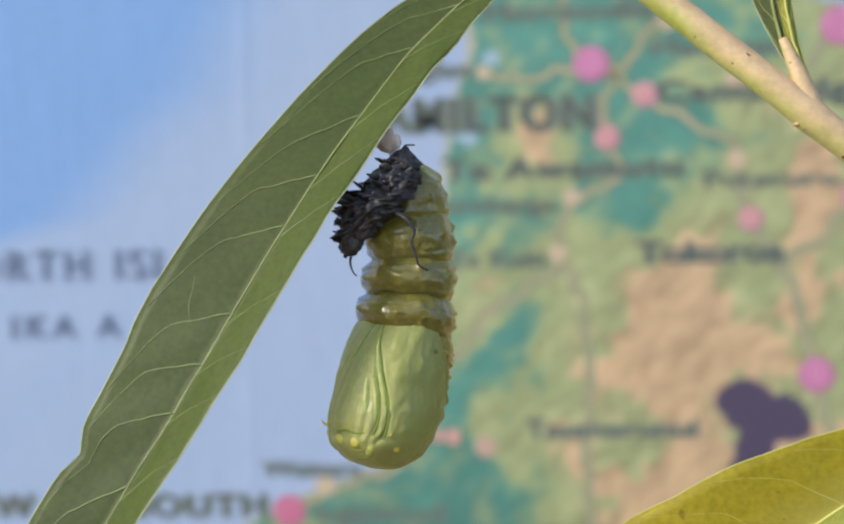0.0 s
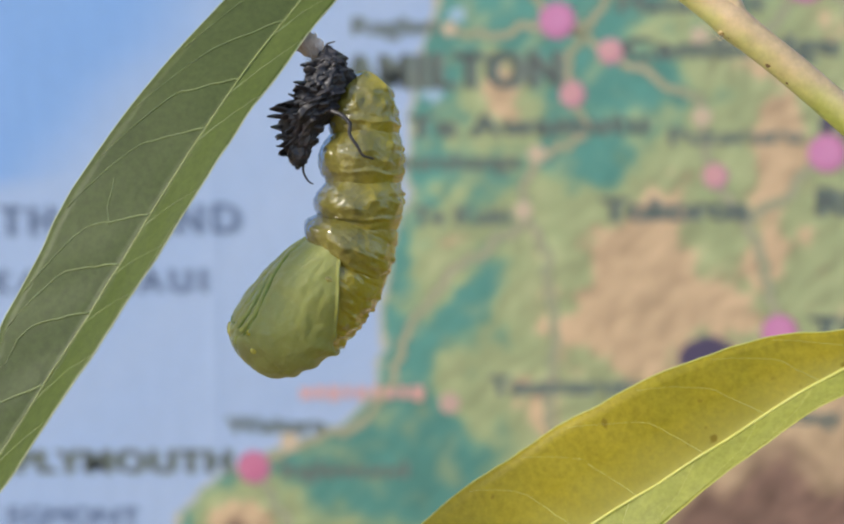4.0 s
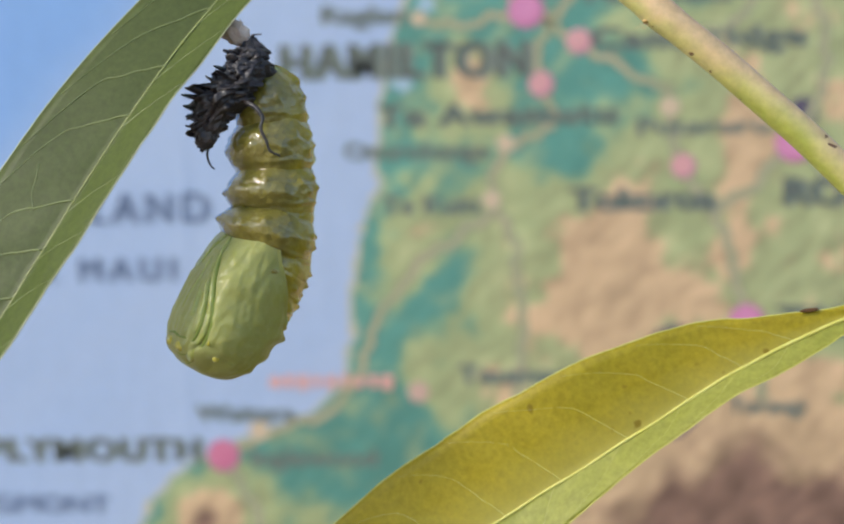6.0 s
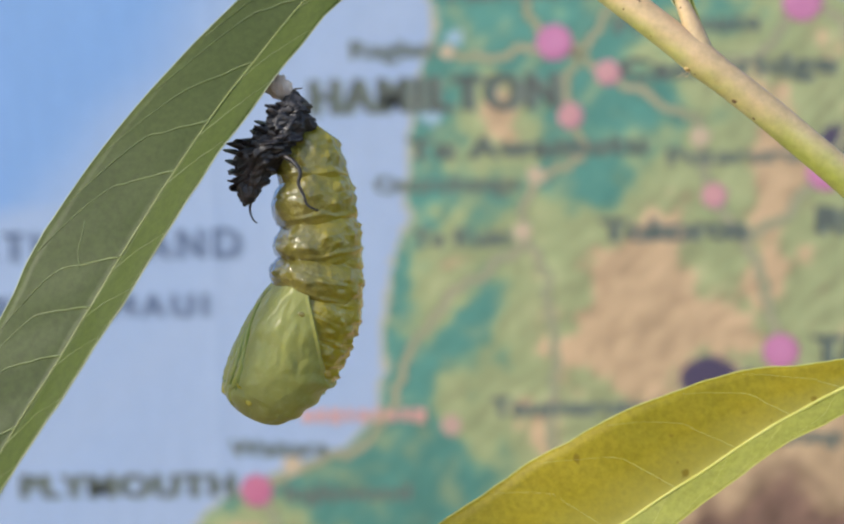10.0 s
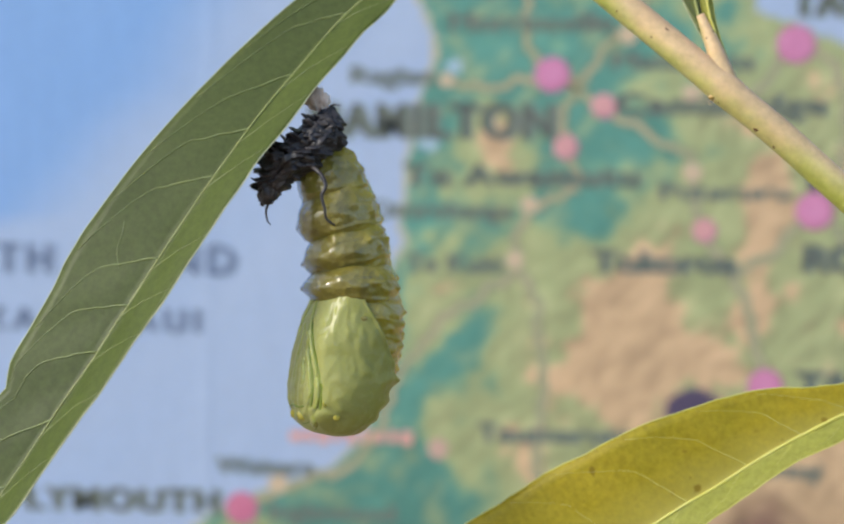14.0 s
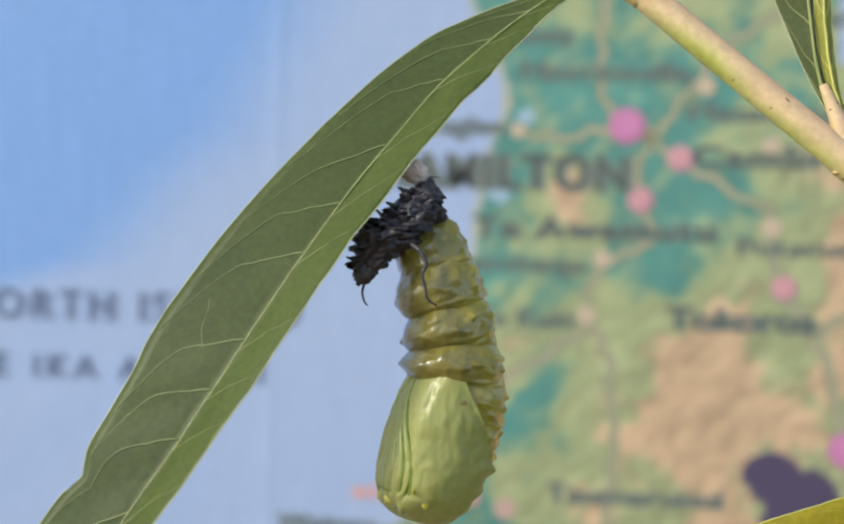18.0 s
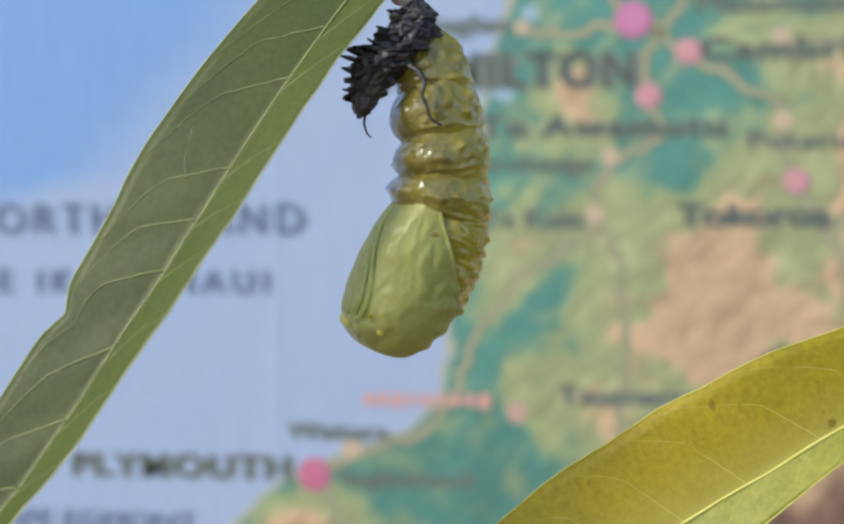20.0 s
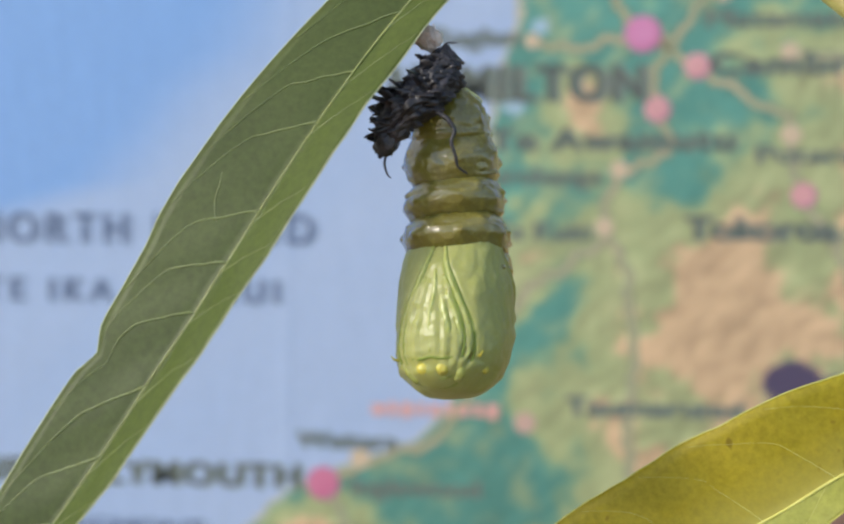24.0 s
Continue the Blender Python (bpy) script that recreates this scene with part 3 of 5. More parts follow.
for x, z, r, mat in ((24.7, 58.2, 4.1, BIG_DOT), (37.8, 50.3, 2.9, SMALL_DOT), (28.3, 39.9, 2.9, SMALL_DOT), (63.4, 19.0, 2.8, SMALL_DOT),
                     (79.0, -20.0, 4.0, BIG_DOT), (-53.6, -53.7, 3.8, CITY_DOT), (85.6, 66.1, 4.4, BIG_DOT), (90.7, 24.2, 4.3, BIG_DOT),
                     (-2.0, 56.5, 1.9, PALE_DOT), (60.0, 53.5, 2.3, PALE_DOT), (19.5, 25.0, 2.3, PALE_DOT), (16.0, 11.0, 2.3, PALE_DOT),
                     (-3.0, -37.6, 2.7, FAINT_DOT), (60.5, 33.5, 2.5, PALE_DOT), (44.0, 68.0, 2.3, PALE_DOT), (-44, -47.5, 2.6, PALE_DOT)):
    bm = bmesh.new()
    bmesh.ops.create_cone(bm, cap_ends=True, segments=28, radius1=r, radius2=r * 0.97, depth=0.06, matrix=Matrix.Translation((x, -0.15, z)) @ Matrix.Rotation(math.pi / 2, 4, "X"))
    dot = part("town_dot", bm, mat, wall_map, "round printed town marker", smooth=False)
    # darker disc, set right and down: printed ring with emboss shading painted in
    if r > 2.75:
        bm = bmesh.new()
        rr = r * 1.13
        bmesh.ops.create_cone(bm, cap_ends=True, segments=28, radius1=rr, radius2=rr, depth=0.02, matrix=Matrix.Translation((x + 0.25, -0.125, z - 0.2)) @ Matrix.Rotation(math.pi / 2, 4, "X"))
        part("dot_rim", bm, DOT_RIM, dot, "darker rim, part printed ring, part painted shading", smooth=False)


def lettering(text, x0, x1, z0, z1, mat, bold=0.0, spacing=1.0):
    """Words printed on the sheet, between x0 and x1, with capitals from z0 to z1."""
    cu = bpy.data.curves.new("words", "FONT")
    cu.body, cu.size, cu.extrude, cu.offset, cu.space_character = text, 1.0, 0.0, bold, spacing
    tmp = bpy.data.objects.new("words", cu)
    scene.collection.objects.link(tmp)
    bpy.context.view_layer.update()
    me = bpy.data.meshes.new_from_object(tmp.evaluated_get(bpy.context.evaluated_depsgraph_get()))
    bpy.data.objects.remove(tmp)
    co = [v.co.copy() for v in me.vertices]
    lo, hi = min(c.x for c in co), max(c.x for c in co)
    for v, c in zip(me.vertices, co):
        v.co = (x0 + (c.x - lo) / (hi - lo) * (x1 - x0), -0.22, z0 + c.y / 0.70 * (z1 - z0))
    # one part for each letter: pieces that stand over one another belong together
    piece = list(range(len(co)))

    def root(k):
        while piece[k] != k:
            k = piece[k]
        return k

    for f in me.polygons:
        for k in f.vertices[1:]:
            piece[root(k)] = root(f.vertices[0])
    spans = {}
    for k, v in enumerate(me.vertices):
        r = root(k)
        a, b = spans.get(r, (1e9, -1e9))
        spans[r] = (min(a, v.co.x), max(b, v.co.x))
    letters = []
    for r, (a, b) in sorted(spans.items(), key=lambda q: q[1]):
        if letters and (a + b) / 2 < letters[-1][1]:
            letters[-1][2].add(r)
            letters[-1][1] = max(b, letters[-1][1])
        else:
            letters.append([a, b, {r}])
    for a, b, own in letters:
        ids = [k for k in range(len(co)) if root(k) in own]
        index = {k: i for i, k in enumerate(ids)}
        one = bpy.data.meshes.new("letter")
        one.from_pydata([me.vertices[k].co * MM for k in ids], [], [[index[k] for k in f.vertices] for f in me.polygons if f.vertices[0] in index])
        one.materials.append(mat)
        ob = new("letter", one)
        ob.parent = wall_map
        # a paler ghost copy, a little apart, imitates the letters' doubled, blurred look
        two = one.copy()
        two.materials[0] = SEA_GHOST if mat == SEA_INK else GHOST_INK
        twin = new("letter_ghost", two)
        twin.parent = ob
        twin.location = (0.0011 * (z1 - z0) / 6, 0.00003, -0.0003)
    bpy.data.meshes.remove(me)


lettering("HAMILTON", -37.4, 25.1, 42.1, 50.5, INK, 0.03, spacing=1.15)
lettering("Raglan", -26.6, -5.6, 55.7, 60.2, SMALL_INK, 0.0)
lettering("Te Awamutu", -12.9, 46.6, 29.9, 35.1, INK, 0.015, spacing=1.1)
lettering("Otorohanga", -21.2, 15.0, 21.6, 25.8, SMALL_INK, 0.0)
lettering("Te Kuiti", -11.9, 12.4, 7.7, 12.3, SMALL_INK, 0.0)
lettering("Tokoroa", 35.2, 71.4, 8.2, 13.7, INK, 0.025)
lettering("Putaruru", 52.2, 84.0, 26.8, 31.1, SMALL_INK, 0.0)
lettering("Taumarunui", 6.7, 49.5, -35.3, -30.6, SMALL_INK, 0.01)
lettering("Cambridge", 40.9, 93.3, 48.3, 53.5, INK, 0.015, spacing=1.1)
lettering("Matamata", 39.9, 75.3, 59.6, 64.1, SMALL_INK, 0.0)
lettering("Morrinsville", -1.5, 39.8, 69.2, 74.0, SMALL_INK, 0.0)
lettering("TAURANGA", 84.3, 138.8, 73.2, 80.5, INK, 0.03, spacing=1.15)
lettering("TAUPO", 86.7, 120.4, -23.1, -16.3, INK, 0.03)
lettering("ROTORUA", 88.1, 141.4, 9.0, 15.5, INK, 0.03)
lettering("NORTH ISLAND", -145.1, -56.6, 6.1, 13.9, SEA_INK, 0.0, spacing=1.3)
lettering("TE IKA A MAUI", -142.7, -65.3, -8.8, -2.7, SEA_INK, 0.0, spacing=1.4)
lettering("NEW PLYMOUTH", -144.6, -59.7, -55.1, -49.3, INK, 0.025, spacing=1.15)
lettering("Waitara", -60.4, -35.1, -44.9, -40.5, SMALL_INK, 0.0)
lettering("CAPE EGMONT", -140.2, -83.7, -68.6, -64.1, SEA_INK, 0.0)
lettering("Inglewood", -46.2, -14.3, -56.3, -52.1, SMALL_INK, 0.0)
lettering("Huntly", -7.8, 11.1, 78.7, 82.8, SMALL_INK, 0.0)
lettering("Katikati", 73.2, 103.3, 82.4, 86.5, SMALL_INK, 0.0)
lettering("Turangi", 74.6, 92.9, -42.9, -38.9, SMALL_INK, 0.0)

for k in range(9):      # a salmon label too blurred to read
    bm = bmesh.new()
    bmesh.ops.create_cube(bm, size=1)
    wide = (3.2, 2.2, 2.6, 2.0, 2.4, 1.6, 2.6, 2.2, 3.0)[k]
    bmesh.ops.scale(bm, vec=(wide, 0.05, 2.6 + 0.5 * (k % 3)), verts=bm.verts)
    bmesh.ops.translate(bm, vec=(-39.5 + 3.55 * k, -0.22, -35.0 + 0.25 * (k % 2)), verts=bm.verts)
    part("label_bar", bm, PINK_INK, wall_map, smooth=False)

# ---------------------------------------------------------------- the plant
plant = thing("swan_plant", W(112, 0, -350), "green milkweed plant with slender stems and long narrow leaves", "plant")
PLANT_AT = Vector((112, 0, -350))


def P(points):
    return [Vector(p) - PLANT_AT for p in points]


def stem_wave(line, seed, size=0.10):
    return [p + Vector((noise.noise((p.x * 0.12, p.z * 0.12, seed)), noise.noise((p.x * 0.12, p.z * 0.12, seed + 4)), noise.noise((p.x * 0.12, p.z * 0.12, seed + 8)))) * size for p in line]


bm = bmesh.new()
stem_line = stem_wave(spline(P([(-22, 18, 69), (-8, 16, 60.2), (3.5, 14, 53.1), (10.6, 12.6, 49.3), (14.6, 11.7, 45.9), (24.2, 9.8, 37.5), (35, 8, 28.15), (44, 8, 20.5), (53, 8, 12), (70, 7, -6), (95, 5, -45), (108, 1, -130), (112, 0, -350)]), 150), 2)
NODES = [Vector((3.5, 14, 53.1)) - PLANT_AT, Vector((14.6, 11.7, 45.9)) - PLANT_AT, Vector((35, 8, 28.15)) - PLANT_AT, Vector((64, 7.5, 0)) - PLANT_AT]


def stem_radius(f):
    p = stem_line[min(int(f * 150), 150)]
    swell = sum(0.14 * math.exp(-((p - q).length / 1.5) ** 2) for q in NODES)
    return 1.66 - 0.10 * min(f * 3, 1) + 0.10 * max(f - 0.4, 0) + swell


tube(bm, stem_line, stem_radius, 20)
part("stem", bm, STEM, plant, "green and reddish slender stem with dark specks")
bm = bmesh.new()
front_line = stem_wave(spline(P([(-70, -60, 74), (-30, -66, 56.8), (5, -68.5, 40.8), (30, -68.5, 29.4), (60, -67, 14), (92, -54, -45), (108, -18, -190), (112, 0, -350)]), 110), 5, 0.15)
tube(bm, front_line, lambda f: 1.85 + 0.8 * max(f - 0.5, 0), 24)
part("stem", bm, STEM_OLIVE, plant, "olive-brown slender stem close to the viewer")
for a, b, r in (((15.4, 11.3, 44.5), (8.6, 11.2, 46.0), 0.8), ((3.5, 13.6, 52.9), (0.5, 12.6, 53.2), 0.9), ((35.4, 7.9, 27.8), (32.5, 8.6, 35.8), 0.95), ((64, 7.5, 0), (59.5, 7.2, 0.9), 0.9)):
    bm = bmesh.new()
    mid = [(a[k] + b[k]) / 2 + (0.35 if k == 2 else 0) for k in range(3)]
    bend = [a, (13.2, 11.2, 45.9), (10.8, 11.2, 46.6), b] if a[0] == 15.4 else [a, mid, b]
    tube(bm, spline(P(bend), 18), lambda f: r * (1.35 - (0.9 if a[0] == 35.4 else 0.55) * f), 12)
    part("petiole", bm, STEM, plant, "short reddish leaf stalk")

bm = bmesh.new()        # a dried bud scar below the leaf stalk, with a few pale bristles
bmesh.ops.create_icosphere(bm, subdivisions=3, radius=1)
for v in bm.verts:
    v.co = Vector((v.co.x * 0.42, v.co.y * 0.4, v.co.z * 0.28)) * (1 + 0.3 * noise.noise(v.co * 3))
bmesh.ops.translate(bm, vec=Vector((33.7, 7.6, 27.3)) - PLANT_AT, verts=bm.verts)
scar = part("bud_scar", bm, STEM_OLIVE, plant, "small dried bud scar")
rnd = random.Random(9)
for k in range(4):
    p0 = Vector((33.5 + rnd.uniform(-0.5, 0.5), 7.3, 27.1 + rnd.uniform(-0.25, 0.2))) - PLANT_AT
    bm = bmesh.new()
    tube(bm, spline([p0, p0 + Vector((rnd.uniform(-0.3, 0.1), -0.1, -0.3)), p0 + Vector((rnd.uniform(-0.6, 0.2), -0.1, -0.55))], 8), 0.025, 5)
    part("bristle", bm, STEM, scar)

leaf(plant, P([(9.9, 11.4, 46.5), (5.4, 10.6, 43.8), (-3.9, 7.1, 35.2), (-13.5, -0.3, 21), (-20.2, -4.5, 9.5), (-26.1, -7.1, -0.6), (-34.1, -10.1, -13.6), (-41, -12.5, -23), (-46, -14.5, -31)]),
            (0.5, 1.6, 4.95, 7.15, 7.9, 6.95, 5.95, 4.0, 0.1), (0.5, 1.7, 3.1, 3.3, 3.3, 3.0, 2.4, 1.4, 0.1),
            (0.3, 1.2, 1.6, 2.0, 2.0, 1.8, 1.5, 0.9, 0), (-0.2, -1.2, -2.6, -3.4, -3.7, -3.7, -3.2, -2, 0),
            THROUGH_LIT, RIB, "long dull-green milkweed leaf hanging down, seen from below", seed=3, upper_half=LEAF, notch=((0.668, 1.0, 0.012),), vein_at=(0.09, 0.14, 0.19, 0.245, 0.308, 0.356, 0.402, 0.49, 0.545, 0.60, 0.665, 0.72, 0.78, 0.84), folded=True, rib_size=0.68)
FADED = leaf(plant, P([(60, 7.2, 1.0), (52.7, 7, -1.8), (46.6, 7, -4.6), (40.3, 7, -8), (33.5, 7, -12.5), (25.4, 7, -17.6), (18.5, 7.5, -22.1), (11.3, 8, -26.4), (0, 9, -33), (-13, 11, -40)]),
     (0.6, 1.3, 3.4, 6.35, 8.7, 9.5, 9.6, 8.8, 6, 0.1), (0.6, 1.1, 1.8, 1.7, 1.9, 3.1, 4.4, 5.0, 4, 0.1),
     (0, 0.3, 0.5, 0.6, 0.5, 1.0, 1.8, 2.5, 2.5, 0), (-0.2, -1, -1.8, -2.2, -2.4, -2.6, -2.6, -2.4, -1.6, 0),
     LIME, YRIB, "yellowing milkweed leaf with brown specks and pale veins", seed=8, wave=0.2, fine=0.45, rib_size=1.25, upper_half=YELLOW, vein_at=(0.2, 0.29, 0.38, 0.47, 0.56, 0.65, 0.74, 0.83))
bm = bmesh.new()
bmesh.ops.create_uvsphere(bm, u_segments=18, v_segments=8, radius=1)
for v in bm.verts:
    v.co = Vector((v.co.x * 0.95, v.co.y * 0.14, v.co.z * (0.2 + 0.06 * noise.noise(v.co * 3)) + 0.1 * v.co.x))
bmesh.ops.translate(bm, vec=Vector((49.2, 7.1, -1.0)) - PLANT_AT, verts=bm.verts)
part("blemish", bm, BLEMISH, FADED, "small dark brown blemish on the leaf edge")
TOP = leaf(plant, P([(2.0, 13, 52.8), (-4.6, 12, 54.5), (-15.6, 11.3, 55.7), (-24, 11, 55.6), (-38, 10, 54.1), (-50, 9, 53.0), (-64, 8, 49), (-78, 6, 44)]),
           (0.4, 3.0, 3.3, 3.4, 2.5, 1.4, 0.8, 0.1), (0.4, 1.7, 3.0, 3.3, 3.2, 3.1, 2.2, 0.1),
           (0.2, 2.5, 4.5, 5, 5, 4.5, 3, 0), (0.2, 1.2, 2, 2, 2, 1.8, 1, 0),
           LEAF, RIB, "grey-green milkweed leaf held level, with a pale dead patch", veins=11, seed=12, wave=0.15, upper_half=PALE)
bm = bmesh.new()
bmesh.ops.create_uvsphere(bm, u_segments=24, v_segments=8, radius=1)
for v in bm.verts:
    a = math.atan2(v.co.z, v.co.x)
    ragged = 1 + 0.16 * noise.noise((math.cos(a) * 2.5, math.sin(a) * 2.5, 1))
    tear = 1.0 if v.co.x < 0 else 1 - 0.55 * v.co.x
    v.co = Vector((v.co.x * 2.4 * ragged, v.co.y * 0.12 + 0.15 * v.co.z, v.co.z * 0.85 * ragged * tear - 0.12 * v.co.x))
bmesh.ops.translate(bm, vec=Vector((-22.1, 11.72, 53.95)) - PLANT_AT, verts=bm.verts)
part("dead_patch", bm, PATCH, TOP, "pale papery patch eaten thin")
leaf(plant, P([(-8, 14.2, 62.0), (-14, 13, 62.6), (-26, 11, 62.6), (-38, 9.5, 62.4), (-52, 8, 62.6), (-66, 7, 60)]),
     (0.4, 2.6, 4.0, 4.4, 2.8, 0.1), (0.4, 2.8, 4.2, 3.4, 2.0, 0.1), (0.2, 1.5, 3, 3.5, 2.4, 0), (0.2, 0.5, 0.8, 0.8, 0.5, 0),
     LEAF, RIB, "grey-green milkweed leaf high on the stem", veins=9, seed=31, wave=0.12)
leaf(plant, P([(4.0, 14.0, 53.6), (6.2, 14.6, 56.5), (6.9, 15, 62), (7.2, 15.5, 70), (8, 16, 80)]),
     (0.3, 0.5, 1.2, 1.6, 0.1), (0.3, 4.6, 7.4, 6.0, 0.1), (0.1, 0.3, 0.6, 0.6, 0), (0.1, 0.5, 0.8, 0.8, 0),
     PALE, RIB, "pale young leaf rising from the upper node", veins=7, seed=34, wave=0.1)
leaf(plant, P([(34.2, 8.2, 31.5), (32.2, 8.6, 36.2), (31, 9, 44), (30.3, 9, 53), (30.2, 9, 62), (31.5, 9.5, 72), (34, 10, 84)]),
     (0.35, 0.6, 0.9, 1.5, 2.4, 2.2, 0.1), (0.35, 0.8, 2.7, 5.0, 6.4, 4.6, 0.1), (0.1, 0.8, 2, 3, 3.5, 3, 0), (0.1, 0.5, 1.2, 2, 2.4, 2, 0),
     LEAF, RIB, "young green milkweed leaf pointing upward", veins=9, seed=21, wave=0.12)
leaf(plant, P([(35.2, 8.0, 30.5), (33.6, 8.4, 35), (32.6, 8.6, 41), (32.4, 8.6, 48), (33.4, 8.8, 56)]),
     (0.3, 0.5, 0.7, 0.6, 0.1), (0.3, 0.5, 0.8, 0.7, 0.1), (0.1, 0.3, 0.5, 0.4, 0), (0.1, 0.4, 0.6, 0.5, 0),
     LIME, YRIB, "thin folded pale young leaf", veins=4, seed=25, wave=0.05)

# ---------------------------------------------------------------- the chrysalis
HOOK = (-5.8, 2.5, 26.3)
silk = thing("silk_pad", W(*HOOK), "small whitish silk button spun onto the leaf edge", "silk")
bm = bmesh.new()
bmesh.ops.create_icosphere(bm, subdivisions=4, radius=1)
for v in bm.verts:
    f = 1 + 0.22 * noise.noise(v.co * 2.5) + 0.12 * noise.noise(v.co * 7)
    low = 0.5 - 0.5 * v.co.z
    v.co = Vector((v.co.x * (1.75 - 0.6 * low) * f + 0.9 * low - 0.75, v.co.y * 0.9 * f + 0.4, v.co.z * 1.25 * f + 0.1))
button = part("silk_button", bm, SILK, silk)
rnd = random.Random(77)
for k in range(14):     # loose strands between the button, the leaf and the skin
    x0 = rnd.uniform(-1.3, 0.5)
    p0, p1 = Vector((x0, rnd.uniform(-0.5, 0.3), rnd.uniform(0.4, 1.3))), Vector((rnd.uniform(0.1, 1.3), rnd.uniform(-0.6, 0.2), rnd.uniform(-1.5, -0.5)))
    bm = bmesh.new()
    tube(bm, spline([p0, p0.lerp(p1, 0.5) + Vector((rnd.uniform(-0.3, 0.3), -0.35, 0)), p1], 10), 0.035, 5)
    part("silk_strand", bm, SILK, silk)

pupa = thing("chrysalis", W(*HOOK), "wet yellow-green chrysalis shedding its black skin, hanging from the leaf", "chrysalis")
SPINE = 15.5


def ring(name, s0, s1, radii, offset=0.0, seed=0, cap=False, parent=pupa, fold=0.85):
    """One barrel-shaped abdomen segment, from s0 to s1 down the body, round its own middle. fold: how far the belly side swells between the creases."""
    bm = bmesh.new()
    rows, sides = 44, 112
    grid = []
    rnd = random.Random(seed + 40)
    warts = [(side * a + rnd.uniform(-0.06, 0.06), f + rnd.uniform(-0.05, 0.05), rnd.uniform(0.14, 0.34), rnd.uniform(0.08, 0.125)) for side in (-1, 1)
             for a, f in ((0.26, 0.62), (0.10, 0.35), (0.42, 0.84), (0.72, 0.58), (1.15, 0.66), (0.48, 0.30), (0.98, 0.32), (1.5, 0.45), (1.9, 0.62), (2.3, 0.35), (2.7, 0.6))]
    t0, t1 = (s0 if cap else s0 - 1.3), s1 + 1.0
    for i in range(rows + 1):
        s = t0 + (t1 - t0) * i / rows
        f = (s - s0) / (s1 - s0)
        g = min(max(f, 0), 1)
        r = float(np.interp(g, np.linspace(0, 1, len(radii)), radii))
        under = max(-f, f - 1, 0) / 0.3
        swell = 1 + 0.03 * math.sin(math.pi * g) - 0.13 * under ** 1.4
        lip = 0.13 * math.exp(-((f - 0.93) / 0.045) ** 2)
        crease = 0.07 * math.exp(-((f - 0.42) / 0.035) ** 2) + 0.09 * math.exp(-((f - 0.03) / 0.05) ** 2)
        if cap:
            swell = math.sqrt(max(1 - max(1 - f / 0.42, 0) ** 2.1, 0)) - 0.13 * under ** 1.4
        sausage = math.sin(math.pi * min(g ** 1.3, 1)) ** 0.75 if 0 < g < 1 else 0.0
        row = []
        for k in range(sides):
            a = 2 * math.pi * k / sides
            d = Vector((math.cos(a), math.sin(a), 0))
            lump = 0.14 * noise.noise((d.x * 2.0 + seed * 7, d.y * 2.0, s * 0.7)) + 0.06 * noise.noise((d.x * 5, d.y * 5 + seed, s * 2))
            # the belly side swells in sausage folds; the back carries small wet warts
            belly = max(-d.x, 0) ** 0.8 + 0.28 * abs(d.y)
            lump += fold * belly * (sausage - 0.42) * (0 if cap and f < 0.3 else 1)
            for at_a, at_f, high, wide in warts:
                w1, w2 = (math.atan2(d.y, d.x) - at_a) / wide, (f - at_f) / (wide * 0.8)
                if abs(w1) < 3 and abs(w2) < 3:
                    lump += high * math.exp(-w1 * w1 - w2 * w2)
            rr = max(r * swell + (lip * (1.0 + 0.25 * d.x) - crease + lump) * min(max(swell, 0), 1), 0.01)
            row.append(bm.verts.new((d.x * rr * 1.11 + offset, d.y * rr * 1.21, (s0 + s1) / 2 - s + 0.40 * noise.noise((d.x * 1.4 + seed, d.y * 1.4, 0)))))
        grid.append(row)
    for a, b in zip(grid, grid[1:]):
        for k in range(sides):
            bm.faces.new((a[k], b[k], b[(k + 1) % sides], a[(k + 1) % sides]))
    bm.faces.new(grid[0])
    bm.faces.new(grid[-1][::-1])
    bmesh.ops.recalc_face_normals(bm, faces=bm.faces)
    return part(name, bm, ABDOMEN, parent)


SEGMENTS = [(0.0, 5.2, (1.9, 2.45, 2.9, 3.15)), (4.8, 9.2, (3.1, 3.4, 3.45)), (8.8, 12.8, (3.25, 3.5, 3.5)), (12.4, 16.2, (3.45, 3.75, 3.8)), (15.7, 19.4, (3.7, 3.85, 3.75))]
rings = []
for k, (s0, s1, radii) in enumerate(SEGMENTS):
    rings.append((ring("abdomen_segment", s0, s1, radii, 0.85 if k == 4 else 0.0, k, k == 0, fold=(0.25, 0.55, 0.95, 1.0, 0.3)[k]), (s0 + s1) / 2))

# thorax with the wing cases: one stiff shell, its origin at the waist
S_T = (-1.4, 0, 2, 4, 6, 8, 10, 11.4, 12.4, 13.2, 13.75, 14.0)
BELLY = (3.1, 3.8, 4.55, 4.95, 5.15, 5.25, 5.3, 5.15, 4.6, 3.5, 2.1, 0)
BACK = (2.8, 3.3, 4.2, 4.75, 4.95, 4.8, 4.2, 3.5, 2.75, 1.85, 0.95, 0)
SIDE = (4.1, 4.5, 4.95, 5.15, 5.2, 5.2, 5.0, 4.65, 4.05, 3.15, 2.0, 0)
SEAM_S = (-1, 1, 3, 6.4, 9.1, 10.8, 12.2)
SEAM_A = (3, 6, 12, 29, 43, 45, 37)


